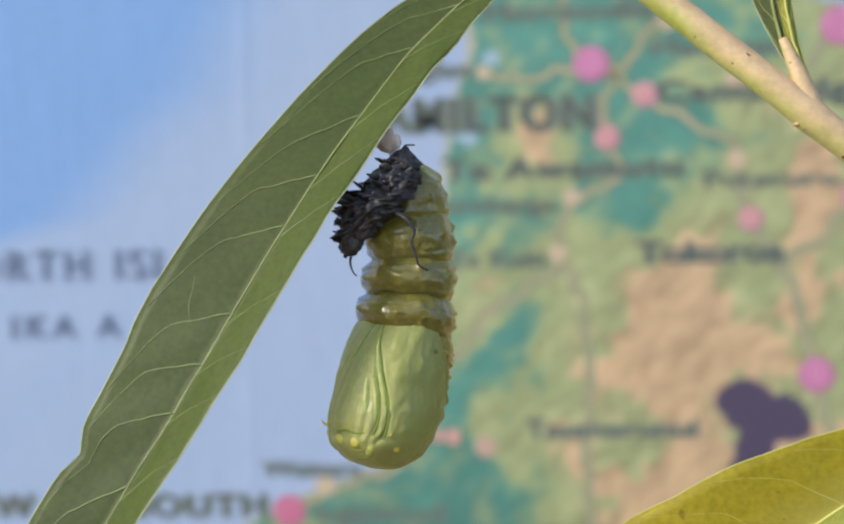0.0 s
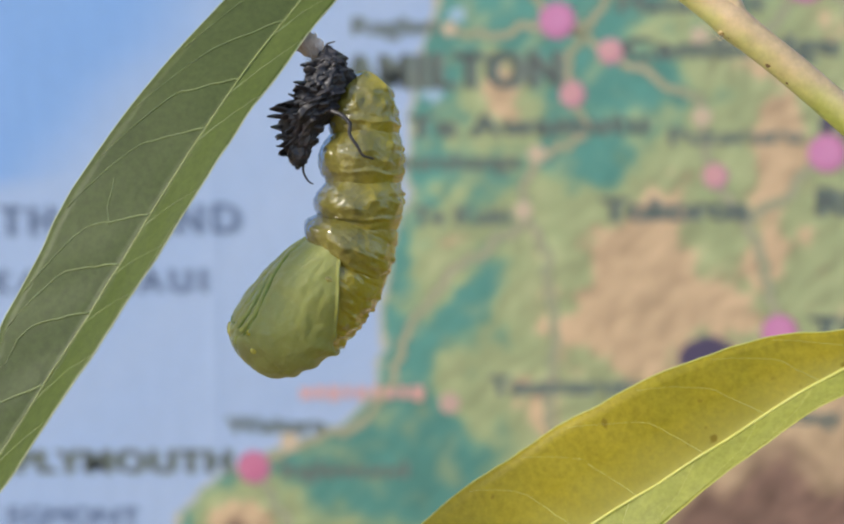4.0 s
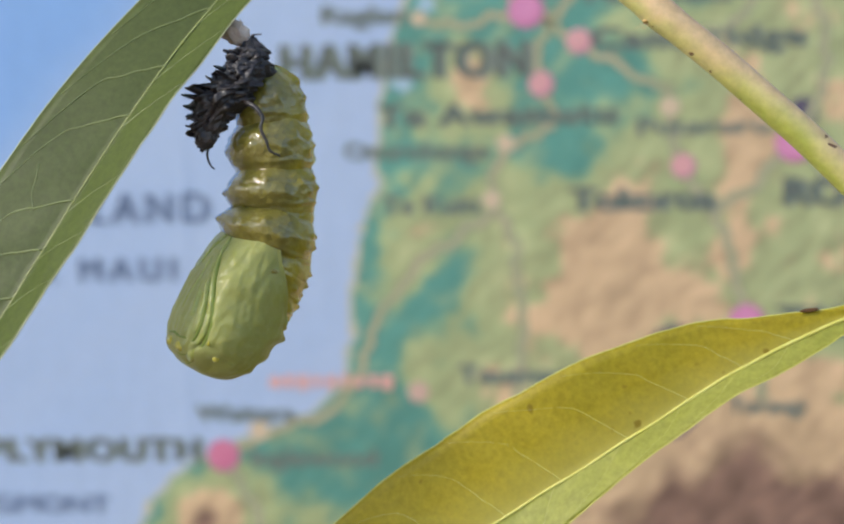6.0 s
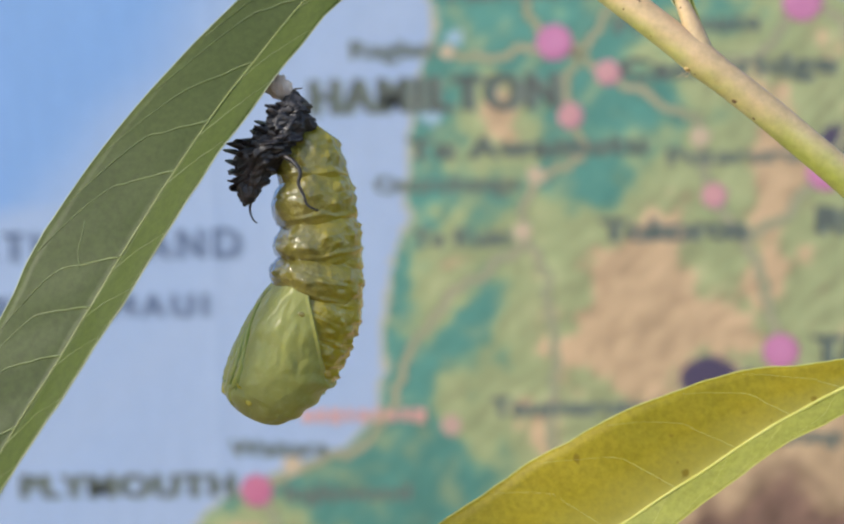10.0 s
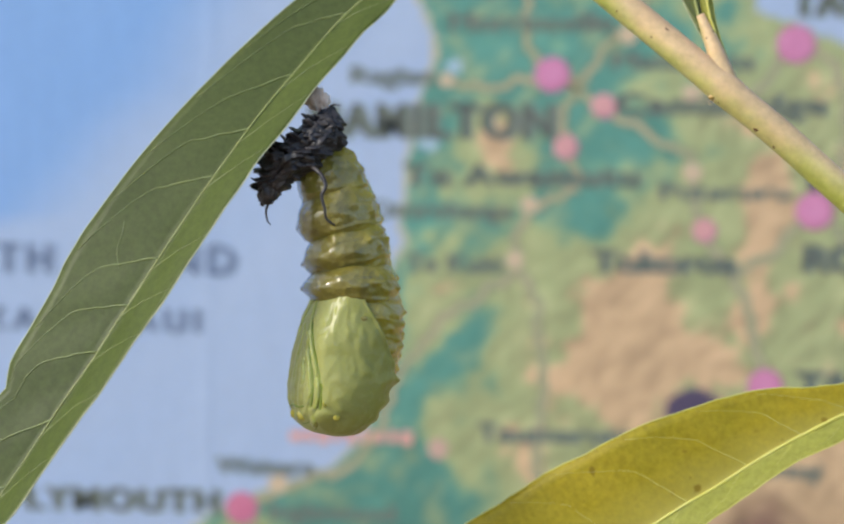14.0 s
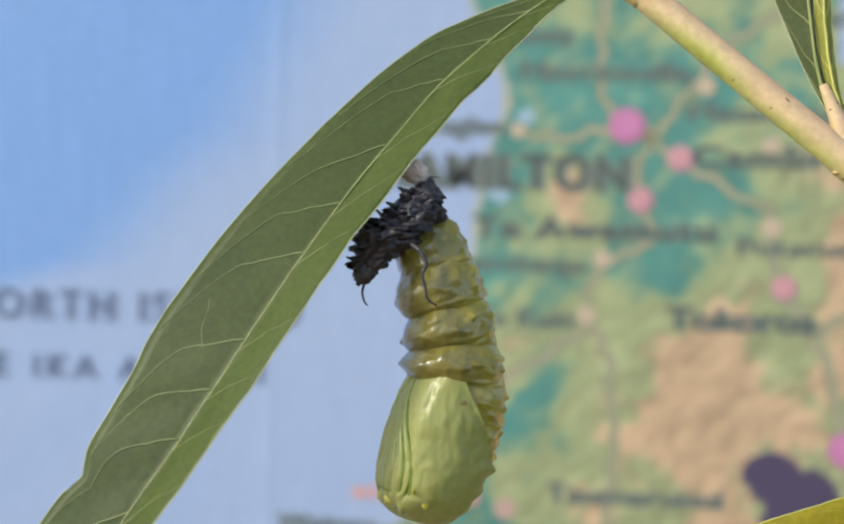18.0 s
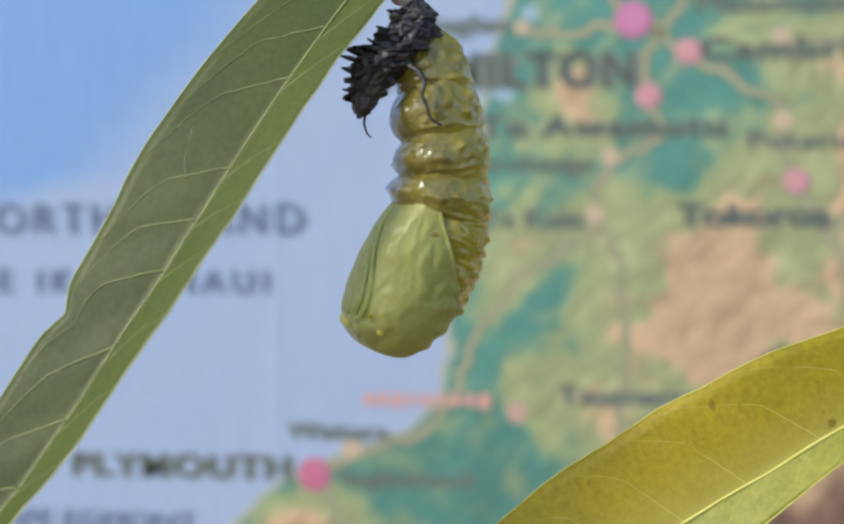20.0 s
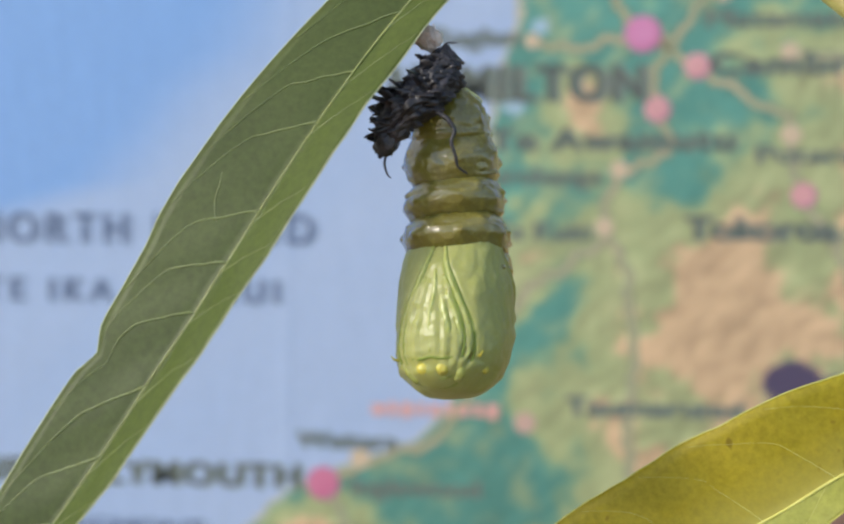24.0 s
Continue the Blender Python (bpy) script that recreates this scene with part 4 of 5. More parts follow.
def shell(theta, s, lift=0.0):
    """A place on the shell: theta from the belly's middle (radians), s down from the waist."""
    v, d, a = (along_table(s, S_T, q) for q in (BELLY, BACK, SIDE))
    c, q = math.cos(theta), math.sin(theta)
    c1, q1 = (math.copysign(abs(w) ** 0.9, w) for w in (c, q))
    x = -(v if c > 0 else d) * c1 - 0.25 * max(s - 13, 0)
    k = 1 + lift / 4.6
    return Vector((x * k, a * q1 * k, -s))


def along_table(s, at, values):
    """A smooth value at s of an uneven table."""
    k = min(max(int(np.searchsorted(at, s)) - 1, 0), len(at) - 2)
    h = at[k + 1] - at[k]
    u = min(max((s - at[k]) / h, 0), 1)
    m = [(values[min(j + 1, len(at) - 1)] - values[max(j - 1, 0)]) / (at[min(j + 1, len(at) - 1)] - at[max(j - 1, 0)]) for j in (k, k + 1)]
    return ((2 * u ** 3 - 3 * u * u + 1) * values[k] + (u ** 3 - 2 * u * u + u) * h * m[0] + (3 * u * u - 2 * u ** 3) * values[k + 1] + (u ** 3 - u * u) * h * m[1]) if s < at[-1] else 0.0


bm = bmesh.new()
rows, sides = 84, 224
grid = []
for i in range(rows + 1):
    row = []
    for k in range(sides):
        th = 2 * math.pi * k / sides
        away = min(th, 2 * math.pi - th)
        deg = math.degrees(away)
        u = min(max((deg - 62) / 84, 0), 1)
        top = -1.1 + 8.6 * u * u * (3 - 2 * u) + 0.22 * math.sin(5 * away) + 0.5 * math.exp(-(deg / 7) ** 2)
        f = 1 - (1 - i / rows) ** 1.35
        s = top + (13.99 - top) * f
        lift = 0.20 * noise.noise((math.cos(th) * 1.5, math.sin(th) * 1.5, s * 0.3)) + 0.10 * noise.noise((math.cos(th) * 5, math.sin(th) * 5, s * 0.9)) + 0.05 * noise.noise((math.cos(th) * 11, math.sin(th) * 11, s * 1.7))
        for g in (62, 78, 96, 116):       # faint wing veins, fanning out towards the waist
            line = (deg - g * (0.62 + 0.38 * min(s / 12, 1))) / 2.4
            lift -= 0.022 * math.exp(-line * line) * min(max(s / 2, 0), 1) * min(max((11.5 - s) / 1.5, 0), 1)
        for g in (70, 90, 108):           # the softly swollen cells between them
            line = (deg - g * (0.62 + 0.38 * min(s / 12, 1))) / 7
            lift += 0.03 * math.exp(-line * line) * math.sin(s * 1.1 + g) * min(max((10 - s) / 3, 0), 1)
        seam_at = float(np.interp(s, SEAM_S, SEAM_A))
        for share, deep in ((1.0, 0.20), (0.74, 0.16), (0.45, 0.10), (0.2, 0.08)):   # grooves between the folded sheaths of legs and feelers
            line = (deg - share * seam_at) / (1.6 + 0.03 * seam_at)
            lift -= deep * math.exp(-line * line) * min(max((12.6 - s) / 1.2, 0), 1) * min(max((s + 0.8) / 1.5, 0), 1)
        fan = deg / seam_at
        if fan < 1.0:
            lift += 0.07 * min(max((11.6 - s) / 1.5, 0), 1) * math.sin(math.pi * fan)
        lift += 0.16 * math.exp(-((s - top - 0.35) / 0.3) ** 2)
        groove = (s - 11.8 + 0.8 * math.cos(away)) / 0.18
        lift -= 0.09 * math.exp(-groove * groove) * (1 if away > 0.5 else 0.4)
        if away > 1.9:
            lift += 0.19 * math.sin(s * 3.3 + 0.8 * math.sin(s)) * min((away - 1.9) * 2, 1)
        if s > 10.5:
            lift += 0.42 * noise.noise((math.cos(th) * 2.6, math.sin(th) * 2.6, s * 0.8)) * min((s - 10.5) / 2, 1)
        if i == 0:
            lift -= 0.9
        row.append(bm.verts.new(shell(th, s, lift)))
    grid.append(row)
for a, b in zip(grid, grid[1:]):
    for k in range(sides):
        bm.faces.new((a[k], b[k], b[(k + 1) % sides], a[(k + 1) % sides]))
bm.faces.new(grid[-1][::-1])
bmesh.ops.recalc_face_normals(bm, faces=bm.faces)
thorax = part("wing_case", bm, WING, pupa, "smooth pale green wing cases and thorax")
for s0, s1, r in ((2.6, 6.2, (3.45, 3.7, 3.6)), (5.8, 9.4, (3.5, 3.45, 2.9))):
    seg = ring("abdomen_segment", s0, s1, r, 1.2, int(s0 * 10), parent=thorax, fold=0.0)
    seg.matrix_basis = Matrix.Translation((0, 0, -(s0 + s1) / 2 * MM))


def ridge(name, path, radius, mat, label="", sunk=0.5):
    bm = bmesh.new()
    line = [shell(math.radians(a), s, -sunk * radius) for a, s in path]
    tube(bm, spline(line, 30), lambda f: radius * (0.35 + 0.65 * math.sin(math.pi * min(f * 0.9 + 0.08, 1)) ** 0.5), 8)
    return part(name, bm, mat, thorax, label)


for s in (-1, 1):
    ridge("antenna", [(s * 33, 12.0), (s * 40, 10.6), (s * 39, 9.1), (s * 32, 7.4), (s * 24, 6.0), (s * 15, 4.2), (s * 9, 2.4), (s * 5, 0.6)], 0.30, RIDGE, "long raised antenna sheath", 0.7)
    ridge("leg", [(s * 27, 11.0), (s * 29, 9.4), (s * 23, 7.6), (s * 14, 5.6), (s * 8, 3.8)], 0.34, RIDGE, "raised leg sheath", 0.7)
    ridge("leg", [(s * 15, 10.9), (s * 16, 9.0), (s * 11, 7.2), (s * 6, 5.4)], 0.46, RIDGE, "raised leg sheath", 0.75)
    ridge("seam", [(s * 38, 13.0), (s * 44, 12.0), (s * 46, 10.8), (s * 44, 9.1), (s * 37, 7.6), (s * 29, 6.4), (s * 20, 4.6), (s * 12, 3), (s * 6, 1), (s * 4, -0.7)], 0.17, SEAM, "dark green seam beside the antenna", 1.0)
    ridge("seam", [(s * 31, 11.6), (s * 33.5, 10.6), (s * 33, 9.3), (s * 27, 7.6), (s * 19, 5.8), (s * 11, 3.8), (s * 6, 2.2)], 0.13, SEAM, "dark green seam beside the leg sheaths", 1.0)
    ridge("eye", [(s * 30, 12.9), (s * 35, 12.2), (s * 36, 11.5)], 0.55, RIDGE, "smooth eye cover", 0.75)
    ridge("face_stripe", [(s * 5, 12.1), (s * 12, 12.0), (s * 18, 11.7)], 0.66, GOLD, "yellow bump of the face", 0.75)
for low, wide in ((12.75, 34), (13.35, 40)):
    ridge("head_crease", [(-wide, low - 0.7), (-wide * 0.6, low), (0, low + 0.15), (wide * 0.6, low), (wide, low - 0.7)], 0.09, SEAM, "fine crease round the head", 0.8)
ridge("proboscis", [(0, 10.8), (1.5, 8.0), (-1, 5.4), (0, 3.2)], 0.24, RIDGE, "long raised tongue sheath", 0.6)
ridge("face_seam", [(-24, 11.2), (-10, 11.35), (0, 11.2), (10, 11.35), (24, 11.2)], 0.13, SEAM, "dark seam over the face", 0.9)
for a, s, r in ((66, 11.9, 0.36), (-66, 11.9, 0.36), (11, 12.35, 0.24), (-11, 12.35, 0.24)):
    bm = bmesh.new()
    bmesh.ops.create_icosphere(bm, subdivisions=2, radius=r)
    bmesh.ops.translate(bm, vec=shell(math.radians(a), s, -0.18), verts=bm.verts)
    part("gold_spot", bm, GOLD, thorax, "small yellow-gold bump")
for s in (-1, 1):       # the short spur that sticks out at the base of each wing
    bm = bmesh.new()
    p0, out = shell(math.radians(s * 52), 10.9, -0.2), (shell(math.radians(s * 52), 10.9, 1.0) - shell(math.radians(s * 52), 10.9)).normalized()
    tube(bm, spline([p0, p0 + out * 0.5, p0 + out * 0.85 + Vector((0, 0, 0.3))], 8), lambda f: 0.17 * (1 - 0.7 * f), 7)
    part("spur", bm, GOLD, thorax, "tiny pale spur")

# the shed caterpillar skin: a crumpled black bundle of folds with a fringe of flaps
SKIN_LINE = spline([(1.25, -0.4, -0.7), (1.25, -0.7, -2.2), (0.7, -1.1, -4.2), (-0.7, -1.3, -6.1), (-2.0, -1.3, -8.2), (-2.8, -1.2, -9.9), (-3.0, -1.1, -11.0)], 100)
SKIN_WIDE = (0.7, 2.0, 2.9, 3.3, 2.1, 1.25, 0.4)
bm = bmesh.new()
rows, sides = 120, 84
grid = []
for i in range(rows + 1):
    f = i / rows
    at = SKIN_LINE[min(int(f * 100), 99)].lerp(SKIN_LINE[min(int(f * 100) + 1, 100)], f * 100 - int(f * 100))
    row = []
    for k in range(sides):
        a = 2 * math.pi * k / sides
        d = Vector((math.cos(a), math.sin(a) * 0.85, 0))
        lean = f * 11 + 1.3 * d.x - 0.6 * d.y + 2.0 * noise.noise((d.x * 1.3, d.y * 1.3, f * 5))
        pleat = (1 - 2 * abs(lean - math.floor(lean) - 0.5)) * (0.5 + 0.8 * abs(noise.noise((d.x * 1.7, d.y * 1.7, f * 6 + 9))))
        crease = 1.0 - abs(noise.noise((d.x * 2.2 + 4, d.y * 2.2, f * 9))) * 2.2
        crumple = 0.20 * crease + noise.noise((d.x * 3.2, d.y * 3.2, f * 15)) * 0.26 + noise.noise((d.x * 9, d.y * 9, f * 40)) * 0.06
        wide = along(SKIN_WIDE, f) * (0.70 + 0.22 * pleat + crumple)
        row.append(bm.verts.new(at + d * max(wide, 0.1) + Vector((0, 0, 0.35 * d.x - 0.25 * pleat))))
    grid.append(row)
for a, b in zip(grid, grid[1:]):
    for k in range(sides):
        bm.faces.new((a[k], b[k], b[(k + 1) % sides], a[(k + 1) % sides]))
bm.faces.new(grid[0])
bm.faces.new(grid[-1][::-1])
bmesh.ops.recalc_face_normals(bm, faces=bm.faces)
shed = part("shed_skin", bm, SKIN, pupa, "crumpled black shed caterpillar skin")


def flap(base, way, flat, reach, wide, curl, name="skin_flap"):
    """A small leathery flap with a rounded tip: base, direction, the normal of its flat side."""
    bm = bmesh.new()
    side = way.cross(flat).normalized()
    flat = side.cross(way).normalized()
    rows = []
    for i in range(9):
        f = i / 8
        c = base + way * reach * f + flat * curl * f * f
        w = wide * (0.45 + 0.55 * math.sin(math.pi * min(0.12 + f * 0.75, 1))) * (1 - f ** 6) + 0.02
        h = 0.16 * (1 - 0.6 * f) + 0.02
        rows.append([bm.verts.new(c + side * w * math.cos(q) + flat * (h * math.sin(q) + 0.35 * w * math.cos(q) ** 2)) for q in (2 * math.pi * j / 10 for j in range(10))])
    for p, q in zip(rows, rows[1:]):
        for j in range(10):
            bm.faces.new((p[j], p[(j + 1) % 10], q[(j + 1) % 10], q[j]))
    bm.faces.new(rows[0][::-1])
    bm.faces.new(rows[-1])
    bmesh.ops.recalc_face_normals(bm, faces=bm.faces)
    part(name, bm, SKIN, shed)


rnd = random.Random(5)
for k in range(34):     # the fringe of flaps down the side that faces the leaf
    a, f = rnd.uniform(2.2, 4.3), 0.16 + 0.66 * (k + rnd.random()) / 34
    d = Vector((math.cos(a), 0.85 * math.sin(a), 0))
    base = SKIN_LINE[int(f * 100)] + d * along(SKIN_WIDE, f) * 0.72
    way = (d + Vector((rnd.uniform(-0.5, 0.2), rnd.uniform(-0.3, 0.3), rnd.uniform(-0.5, 0.55)))).normalized()
    long = rnd.uniform(1.0, 1.8) * (0.55 + 0.75 * math.exp(-((f - 0.52) / 0.22) ** 2))
    flap(base, way, Vector((rnd.uniform(-0.5, 0.5), rnd.uniform(-0.6, 0.6), 1)), long, rnd.uniform(0.42, 0.75), rnd.uniform(-0.5, 0.5))
for k in range(30):     # creased folds lying over the front
    a, f = rnd.uniform(4.1, 5.7), rnd.uniform(0.12, 0.72)
    d = Vector((math.cos(a), 0.85 * math.sin(a), 0))
    base = SKIN_LINE[int(f * 100)] + d * along(SKIN_WIDE, f) * 0.82
    way = Vector((rnd.choice((-1, 1, 1)), 0.1, rnd.uniform(-0.5, 0.55))).normalized()
    flap(base - way * 0.5, way, d, rnd.uniform(1.0, 2.2), rnd.uniform(0.14, 0.30), rnd.uniform(-0.1, 0.35), "skin_fold")
bm = bmesh.new()        # the old head shell, at the lowest end
bmesh.ops.create_icosphere(bm, subdivisions=4, radius=1)
for v in bm.verts:
    n1 = v.co.normalized()
    v.co = Vector((n1.x * 1.05, n1.y * 1.0, n1.z * 1.25)) * (1 + 0.22 * noise.noise(n1 * 2.2) - 0.16 * abs(noise.noise(n1 * 4.5)))
bmesh.ops.translate(bm, vec=(-2.85, -1.5, -9.9), verts=bm.verts)
part("head_shell", bm, SKIN, shed, "shiny dented black head shell")
for pts, r in (([(1.2, -3.0, -6.8), (2.2, -3.5, -7.4), (2.9, -3.8, -8.4), (2.7, -3.9, -9.4), (3.2, -3.9, -10.6), (3.5, -3.8, -11.5), (4.4, -3.5, -12.0)], 0.24),
               ([(-2.6, -0.9, -10.4), (-2.9, -1.1, -11.6), (-2.6, -1.2, -12.6), (-2.2, -1.1, -13.0)], 0.15),
               ([(1.4, -0.6, -1.0), (1.7, -0.8, -0.4), (2.6, -0.9, -0.3)], 0.15)):
    bm = bmesh.new()
    tube(bm, spline(pts, 24), lambda f: r * (1 - 0.6 * f), 7)
    part("skin_thread", bm, SKIN, shed, "thin curled black thread of skin")

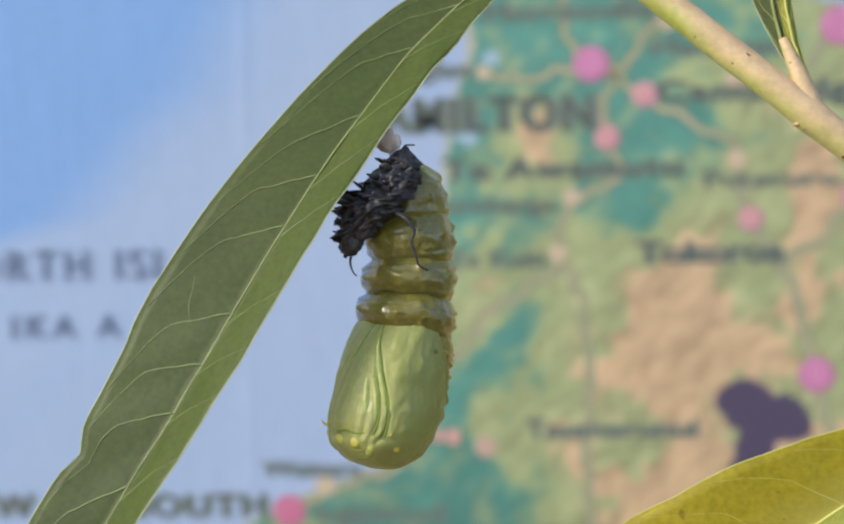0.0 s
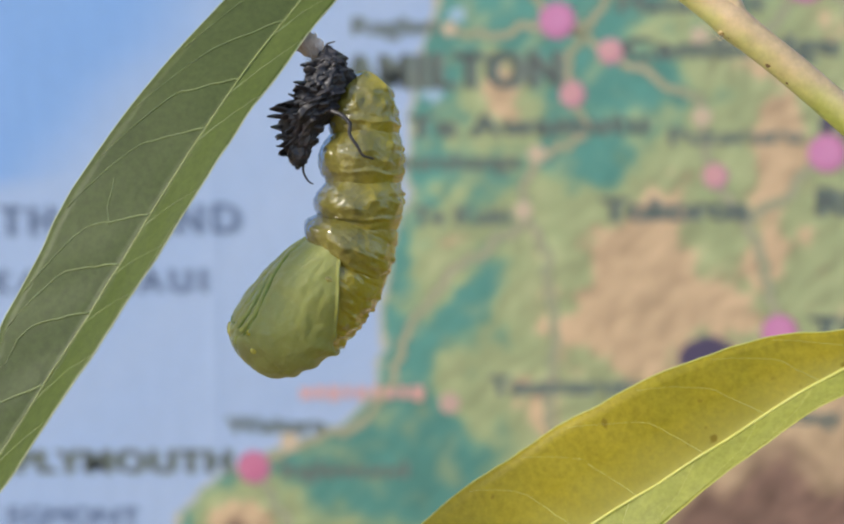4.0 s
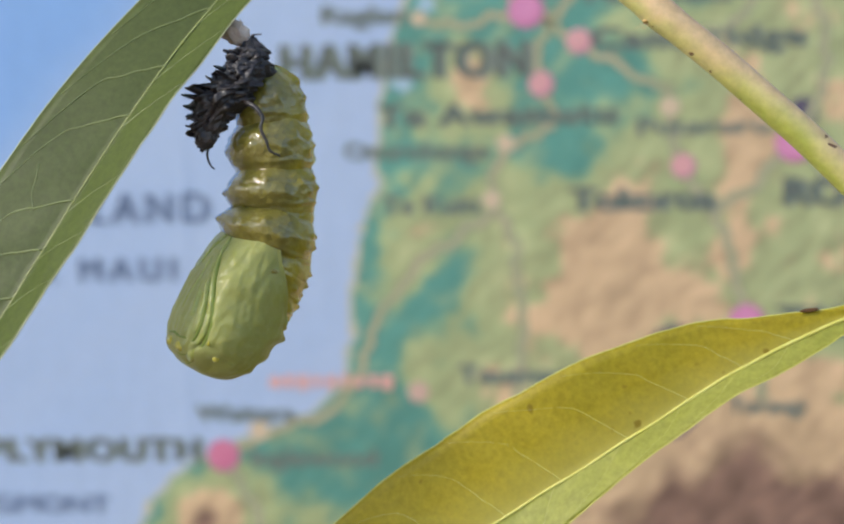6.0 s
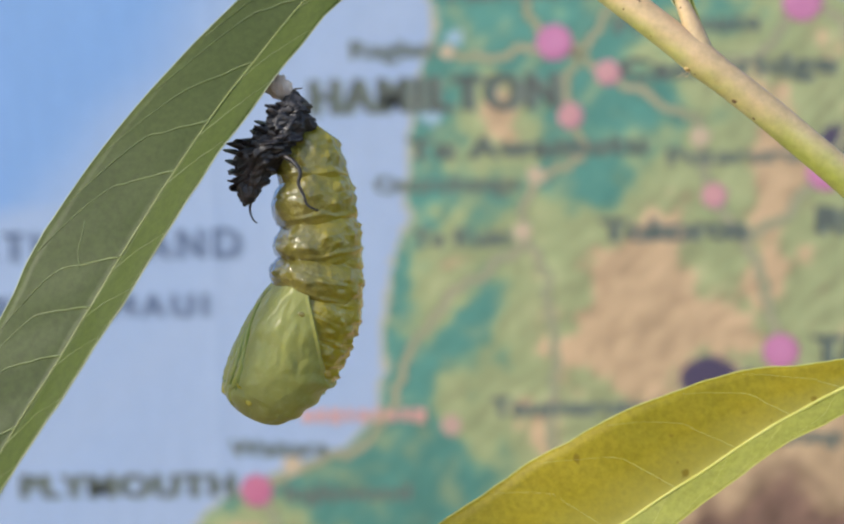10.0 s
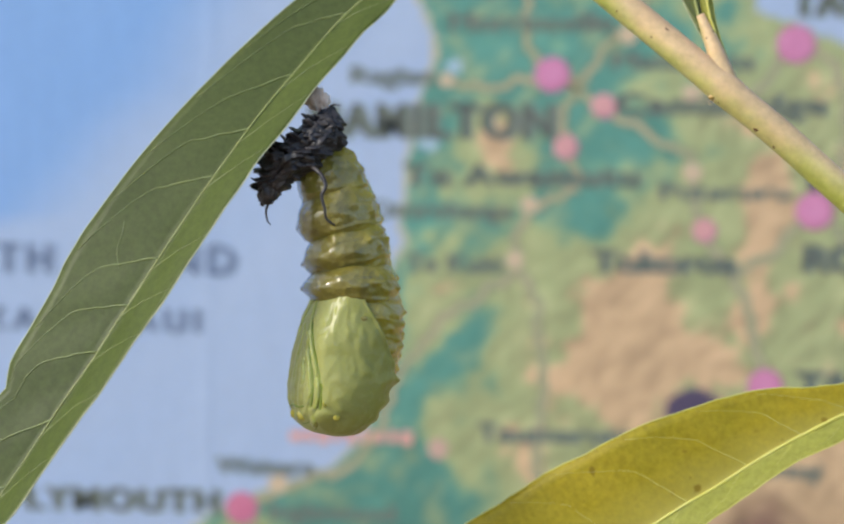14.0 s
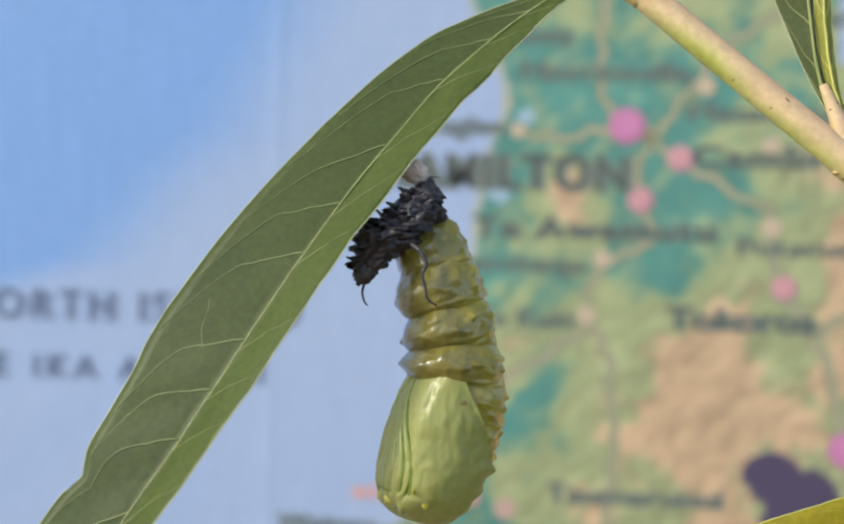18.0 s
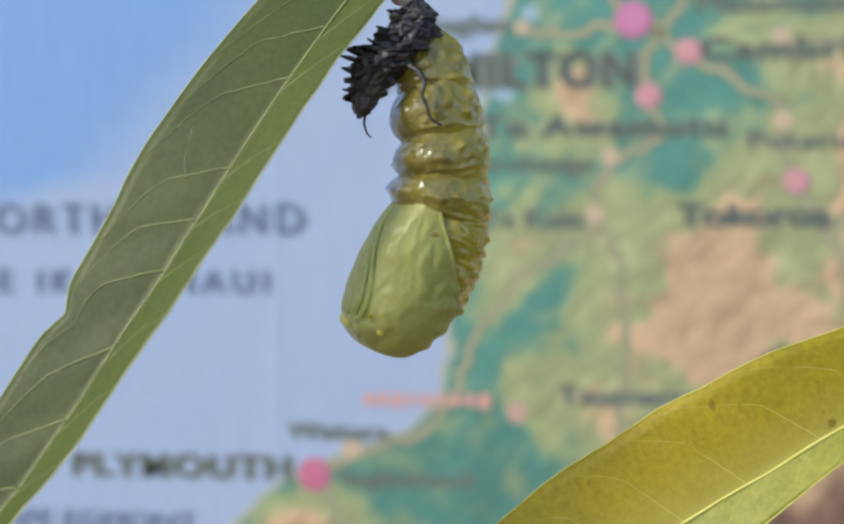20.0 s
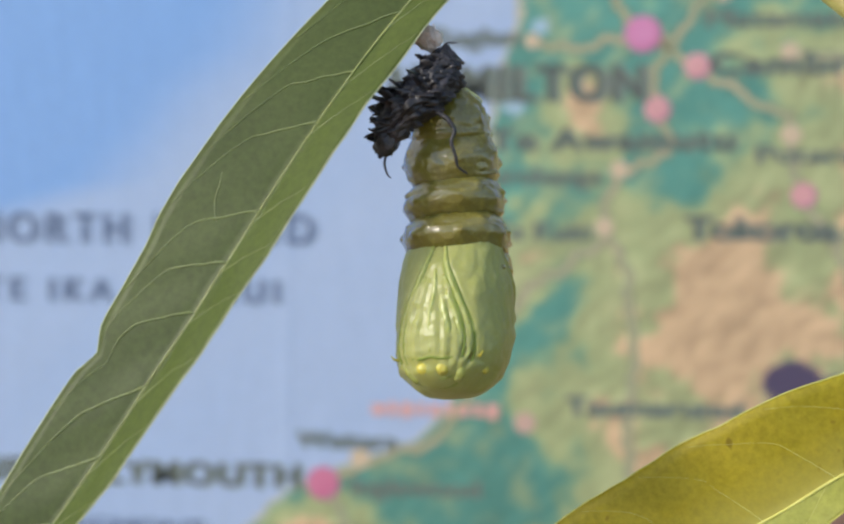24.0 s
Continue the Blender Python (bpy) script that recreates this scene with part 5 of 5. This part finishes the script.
# Wriggling: seconds; the body's top from the hook (mm); lean of the top, of the lower abdomen and of the wings (degrees); length of the abdomen (mm); turn about its length
WRIGGLE = [
    (0, 1.90, 2.14, -1.79, 0.0, -1.3, -12.8, 16.05, 55),
    (0.2, 1.72, 2.03, -2.34, 2.1, 4.7, -10.9, 16.27, 50),
    (0.4, 3.37, 1.02, -3.07, -2.8, 0.4, -26.9, 17.37, 15),
    (0.6, 3.18, 0.85, -3.52, -2.3, 1.4, -35.3, 17.71, 10),
    (0.8, 3.51, 0.50, -2.84, -3.4, 2.3, -29.7, 16.85, 0),
    (1, 3.01, 0.22, -2.84, -2.0, 6.6, -31.1, 16.87, -8),
    (1.2, 3.23, 0.15, -2.93, -1.8, 4.8, -41.1, 18.04, -10),
    (1.4, 4.45, 0.85, -2.30, -7.2, -7.0, -46.9, 18.69, 10),
    (1.5, 3.90, 1.50, -2.28, -3.8, -3.4, -41.6, 17.72, 30),
    (1.7, 1.67, 2.20, -2.43, 3.5, 7.1, -9.2, 15.63, 62),
    (2, 3.97, 1.00, -2.03, -3.9, -0.6, -32.7, 17.33, 15),
    (2.5, 1.78, 1.10, -3.55, 5.6, 17.0, -20.7, 16.41, 18),
    (3, 1.39, 1.30, -3.40, 5.9, 17.5, -15.2, 16.05, 25),
    (3.3, 0.78, 2.00, -2.09, 3.9, 9.2, -6.0, 15.49, 60),
    (3.5, -0.24, 2.49, -1.55, 3.0, 4.2, 1.2, 15.07, 85),
    (3.6, -0.22, 2.49, -1.21, 5.1, 7.6, -1.9, 15.67, 85),
    (3.8, 3.62, 2.03, -1.46, -6.7, -10.2, -24.8, 17.19, 50),
    (4, 5.20, 1.02, -1.96, -3.9, -0.4, -38.1, 18.52, 15),
    (4.2, 3.81, 1.02, -1.95, -1.8, 3.7, -23.4, 17.51, 15),
    (4.4, 2.93, 1.02, -1.94, 2.6, 10.2, -26.5, 17.40, 15),
    (4.6, 1.44, 1.18, -2.51, 6.8, 17.7, -15.8, 17.10, 20),
    (4.8, 1.24, 1.18, -4.00, 11.1, 24.0, -17.2, 16.21, 20),
    (5, 1.29, 1.35, -4.35, 10.3, 20.1, -8.0, 15.43, 25),
    (5.2, 1.65, 1.18, -3.89, 9.7, 22.1, -16.8, 16.17, 20),
    (5.4, 1.44, 1.35, -4.19, 12.4, 25.1, -23.2, 16.47, 25),
    (5.6, 2.06, 1.18, -3.57, 9.7, 21.3, -28.4, 17.24, 20),
    (5.8, 2.64, 1.35, -2.43, 2.6, 10.5, -25.8, 17.68, 25),
    (6, 2.99, 1.79, -2.47, -1.6, 4.9, -23.9, 17.86, 40),
    (6.2, 3.35, 1.79, -2.56, 1.4, 7.1, -24.6, 17.92, 40),
    (6.4, 4.61, 1.18, -2.29, -4.5, -1.2, -40.6, 18.40, 20),
    (6.6, 4.44, 0.67, -2.80, -4.8, 1.1, -37.0, 18.01, 5),
    (6.8, 3.48, 1.18, -3.59, -2.7, 3.9, -27.8, 16.89, 20),
    (7, 3.39, 1.18, -3.47, -1.0, 9.7, -26.4, 16.22, 20),
    (7.2, 3.53, 1.02, -3.54, 2.2, 12.7, -28.6, 16.51, 15),
    (7.4, 3.25, 0.92, -3.82, 2.8, 13.6, -31.3, 16.80, 12),
    (7.6, 2.66, 0.92, -3.30, 5.9, 18.4, -29.9, 16.86, 12),
    (7.8, 2.26, 1.02, -3.36, 9.4, 25.4, -21.0, 16.61, 15),
    (8, 1.85, 1.02, -3.70, 4.1, 19.5, -21.4, 16.38, 15),
    (8.2, 2.98, 0.78, -3.53, 2.8, 10.4, -43.0, 17.96, 8),
    (8.4, 4.20, 0.50, -2.53, -2.2, 2.9, -44.2, 18.61, 0),
    (8.6, 4.53, 1.35, -2.39, -3.3, -2.4, -41.7, 18.15, 25),
    (8.8, 2.86, 2.31, -2.65, 1.9, 1.5, -19.4, 17.20, 65),
    (9, 2.78, 1.50, -2.82, 2.3, 5.4, -24.7, 17.64, 30),
    (9.2, 3.32, 1.02, -3.24, 2.1, 7.9, -34.2, 17.45, 15),
    (9.4, 3.22, 1.02, -3.60, 3.3, 11.9, -29.4, 17.09, 15),
    (9.6, 2.50, 1.02, -3.64, 6.8, 19.3, -26.5, 17.06, 15),
    (9.8, 2.50, 1.02, -3.65, 5.5, 18.8, -25.0, 16.63, 15),
    (10, 2.89, 0.92, -3.38, -1.8, 12.1, -23.7, 16.25, 12),
    (10.2, 2.89, 0.67, -3.73, -1.2, 8.3, -34.7, 17.01, 5),
    (10.4, 3.55, 0.33, -3.23, -4.6, 2.8, -39.7, 17.54, -5),
    (10.7, 3.14, 1.70, -2.63, -2.6, -0.5, -25.0, 16.86, 45),
    (11, 4.15, 1.00, -2.17, -4.8, -1.1, -33.1, 17.35, 14),
    (11.5, 2.10, 1.10, -3.55, 5.4, 16.2, -21.2, 16.46, 17),
    (12, 1.13, 1.30, -3.77, 7.2, 17.9, -14.8, 15.84, 25),
    (12.3, 0.49, 1.90, -3.63, 5.5, 11.4, -8.1, 14.82, 48),
    (12.5, -0.26, 2.31, -3.40, 5.4, 8.5, -4.9, 13.78, 65),
    (12.7, 0.60, 2.49, -1.75, 5.4, 4.8, -1.9, 14.61, 85),
    (12.9, 4.07, 1.91, -1.62, -0.8, -4.0, -36.5, 17.72, 45),
    (13, 5.00, 1.02, -1.98, -2.9, -6.2, -39.1, 17.84, 15),
    (13.2, 4.47, 0.92, -2.77, -0.6, 1.9, -34.4, 17.54, 12),
    (13.4, 2.78, 1.02, -3.36, 3.8, 11.5, -22.8, 16.50, 15),
    (13.6, 1.90, 1.18, -3.02, 5.2, 15.4, -13.5, 16.27, 20),
    (13.8, 1.09, 1.35, -3.67, 7.8, 21.0, -6.9, 15.77, 25),
    (14, 0.83, 1.50, -4.17, 7.6, 20.6, -4.9, 15.60, 30),
    (14.2, 0.89, 1.50, -3.67, 8.3, 21.7, -2.2, 15.49, 30),
    (14.4, 0.98, 1.73, -3.41, 8.4, 18.2, -11.5, 15.92, 38),
    (14.6, 1.18, 2.14, -1.20, 6.4, 11.5, -7.9, 15.94, 55),
    (14.8, 2.33, 2.47, -1.15, 6.5, 6.9, -12.8, 15.65, 80),
    (15, 4.66, 1.91, -0.73, -1.3, -7.0, -42.1, 17.80, 45),
    (15.2, 6.01, 0.92, -1.40, -5.4, -4.6, -38.8, 17.48, 12),
    (15.4, 3.40, 1.18, -2.96, -2.7, -0.7, -24.2, 17.48, 20),
    (15.5, 2.89, 1.44, -3.19, 1.1, 5.6, -17.1, 16.73, 28),
    (15.6, 3.15, 1.44, -2.51, 2.8, 8.5, -19.8, 16.77, 28),
    (15.8, 1.72, 1.56, -2.56, 6.7, 16.2, -10.3, 15.42, 32),
    (16, 1.29, 1.65, -4.36, 5.2, 11.8, -7.2, 14.90, 35),
    (16.2, 1.16, 1.35, -2.64, 5.2, 15.2, -17.2, 16.00, 25),
    (16.4, 2.46, 1.12, -2.71, -0.0, 7.6, -22.3, 16.32, 18),
    (16.5, 3.38, 1.02, -2.65, 0.9, 9.4, -27.2, 16.26, 15),
    (16.6, 2.71, 0.78, -3.01, 0.3, 8.7, -35.1, 16.92, 8),
    (16.8, 4.09, 0.50, -0.39, -4.6, 3.0, -33.5, 17.15, 0),
    (17, 5.69, 0.67, -1.83, -10.8, -6.9, -33.0, 17.63, 5),
    (17.2, 2.60, 1.79, -1.34, -2.0, 4.1, -15.7, 15.13, 40),
    (17.5, 1.04, 1.50, -3.17, 1.4, 12.5, -0.9, 14.22, 30),
    (17.7, 1.04, 1.35, -4.48, 8.0, 24.5, -7.8, 15.39, 25),
    (18, 1.25, 1.44, -3.77, 7.3, 22.9, -9.1, 15.51, 28),
    (18.2, 1.58, 1.18, -3.54, 9.9, 25.2, -20.1, 16.44, 20),
    (18.4, 2.55, 1.12, -3.58, 6.8, 19.3, -25.4, 16.63, 18),
    (18.5, 2.62, 1.12, -2.88, 2.0, 12.7, -20.2, 15.99, 18),
    (18.6, 2.73, 1.02, -2.52, 3.2, 14.2, -25.6, 16.82, 15),
    (18.8, 3.60, 0.67, -2.82, 0.8, 9.8, -36.7, 17.71, 5),
    (19, 4.49, 0.50, -1.68, -6.7, 3.4, -28.7, 17.66, 0),
    (19.2, 3.43, 1.91, -1.37, -2.4, 0.6, -24.7, 16.83, 45),
    (19.3, 2.12, 2.38, -1.73, -0.6, 1.4, -4.9, 15.51, 70),
    (19.5, 0.64, 2.23, -2.88, 2.7, 9.6, -3.9, 15.33, 60),
    (19.8, 2.75, 1.30, -2.61, -0.8, 6.5, -19.5, 16.44, 30),
    (20.2, 2.18, 1.10, -3.25, 3.6, 16.2, -19.6, 16.36, 18),
    (20.8, 1.96, 1.20, -3.44, 4.5, 17.8, -17.3, 16.29, 20),
    (21.2, 3.27, 1.00, -2.80, -0.9, 8.8, -23.8, 16.66, 12),
    (21.5, 4.12, 1.18, -2.14, -4.1, 2.2, -21.7, 16.48, 20),
    (21.7, 2.53, 1.91, -2.85, -1.9, 4.1, -3.7, 15.86, 45),
    (21.9, 0.83, 2.31, -4.21, 11.8, 24.7, -7.1, 15.08, 65),
    (22, 0.72, 2.28, -4.01, 4.8, 17.3, 1.0, 15.08, 63),
    (22.1, 0.20, 2.38, -4.75, 12.0, 24.3, -4.2, 15.08, 70),
    (22.3, -0.11, 2.31, -4.05, 16.2, 32.2, -1.2, 14.75, 65),
    (22.5, -0.81, 2.31, -4.05, 16.3, 31.4, -0.7, 14.48, 65),
    (22.7, -0.89, 2.31, -3.48, 14.6, 27.5, 0.4, 14.52, 65),
    (22.9, -0.97, 2.31, -2.98, 12.9, 22.9, -2.7, 14.30, 65),
    (23, -0.47, 2.27, -2.15, 7.4, 12.6, -5.1, 13.95, 62),
    (23.1, 0.88, 2.14, -2.53, 3.5, 6.1, -20.0, 15.15, 55),
    (23.3, 1.76, 2.03, -2.30, 0.2, 2.0, -23.6, 15.19, 50),
    (23.5, 3.13, 1.91, -2.30, -5.0, -6.0, -35.0, 16.39, 45),
    (23.7, 1.88, 1.91, -2.73, -2.1, 0.3, -21.8, 16.17, 45),
    (23.9, 0.96, 2.31, -2.84, 2.1, 6.2, -9.6, 16.14, 65),
    (24, 1.74, 2.39, -3.85, 1.3, 8.8, -0.1, 15.47, 71),
]


def body_frames(row):
    t, x, y, z, a0, a2, a1, reach, turn = row
    nod = 20 * max(math.sin(radians(turn)), 0) ** 2      # it bends towards its belly
    place, stretch = Vector((x, y, z)), reach / SPINE

    def lean(u):
        v = min(max((u - 0.72) / 0.28, 0), 1)
        line = a0 + (a2 - a0) * u
        return line + (a1 - line) * v * v * (3 - 2 * v)

    wanted = [m for _, m in rings] + [SPINE]
    s, step = 0.0, 0.05
    got = {}
    for m in sorted(wanted):
        while s < m:
            u = min(s / SPINE, 1)
            a, b = radians(lean(u)), radians(nod * u ** 2.5)
            place = place + Vector((math.sin(a) * math.cos(b), -math.sin(b), -math.cos(a) * math.cos(b))) * step * (stretch if s < SPINE else 1)
            s += step
        u = min(m / SPINE, 1)
        got[m] = pose(place.x * MM, place.y * MM, place.z * MM, 0, -lean(u), 0) @ pose(0, 0, 0, -nod * u ** 2.5, 0, 0) @ pose(0, 0, 0, 0, 0, turn)
    return got


def motions():
    frames = [(row, body_frames(row)) for row in WRIGGLE]
    for ob, m in rings:
        walk(ob, [(row[0], got[m]) for row, got in frames])
    walk(thorax, [(row[0], got[SPINE]) for row, got in frames])
    walk(shed, [(row[0], pose(0, 0, 0, 0, 13 - 4.6 * row[1], 0) @ pose(0, 0, 0, 0, 0, 0.25 * row[8] - 8)) for row, _ in frames])


motions()
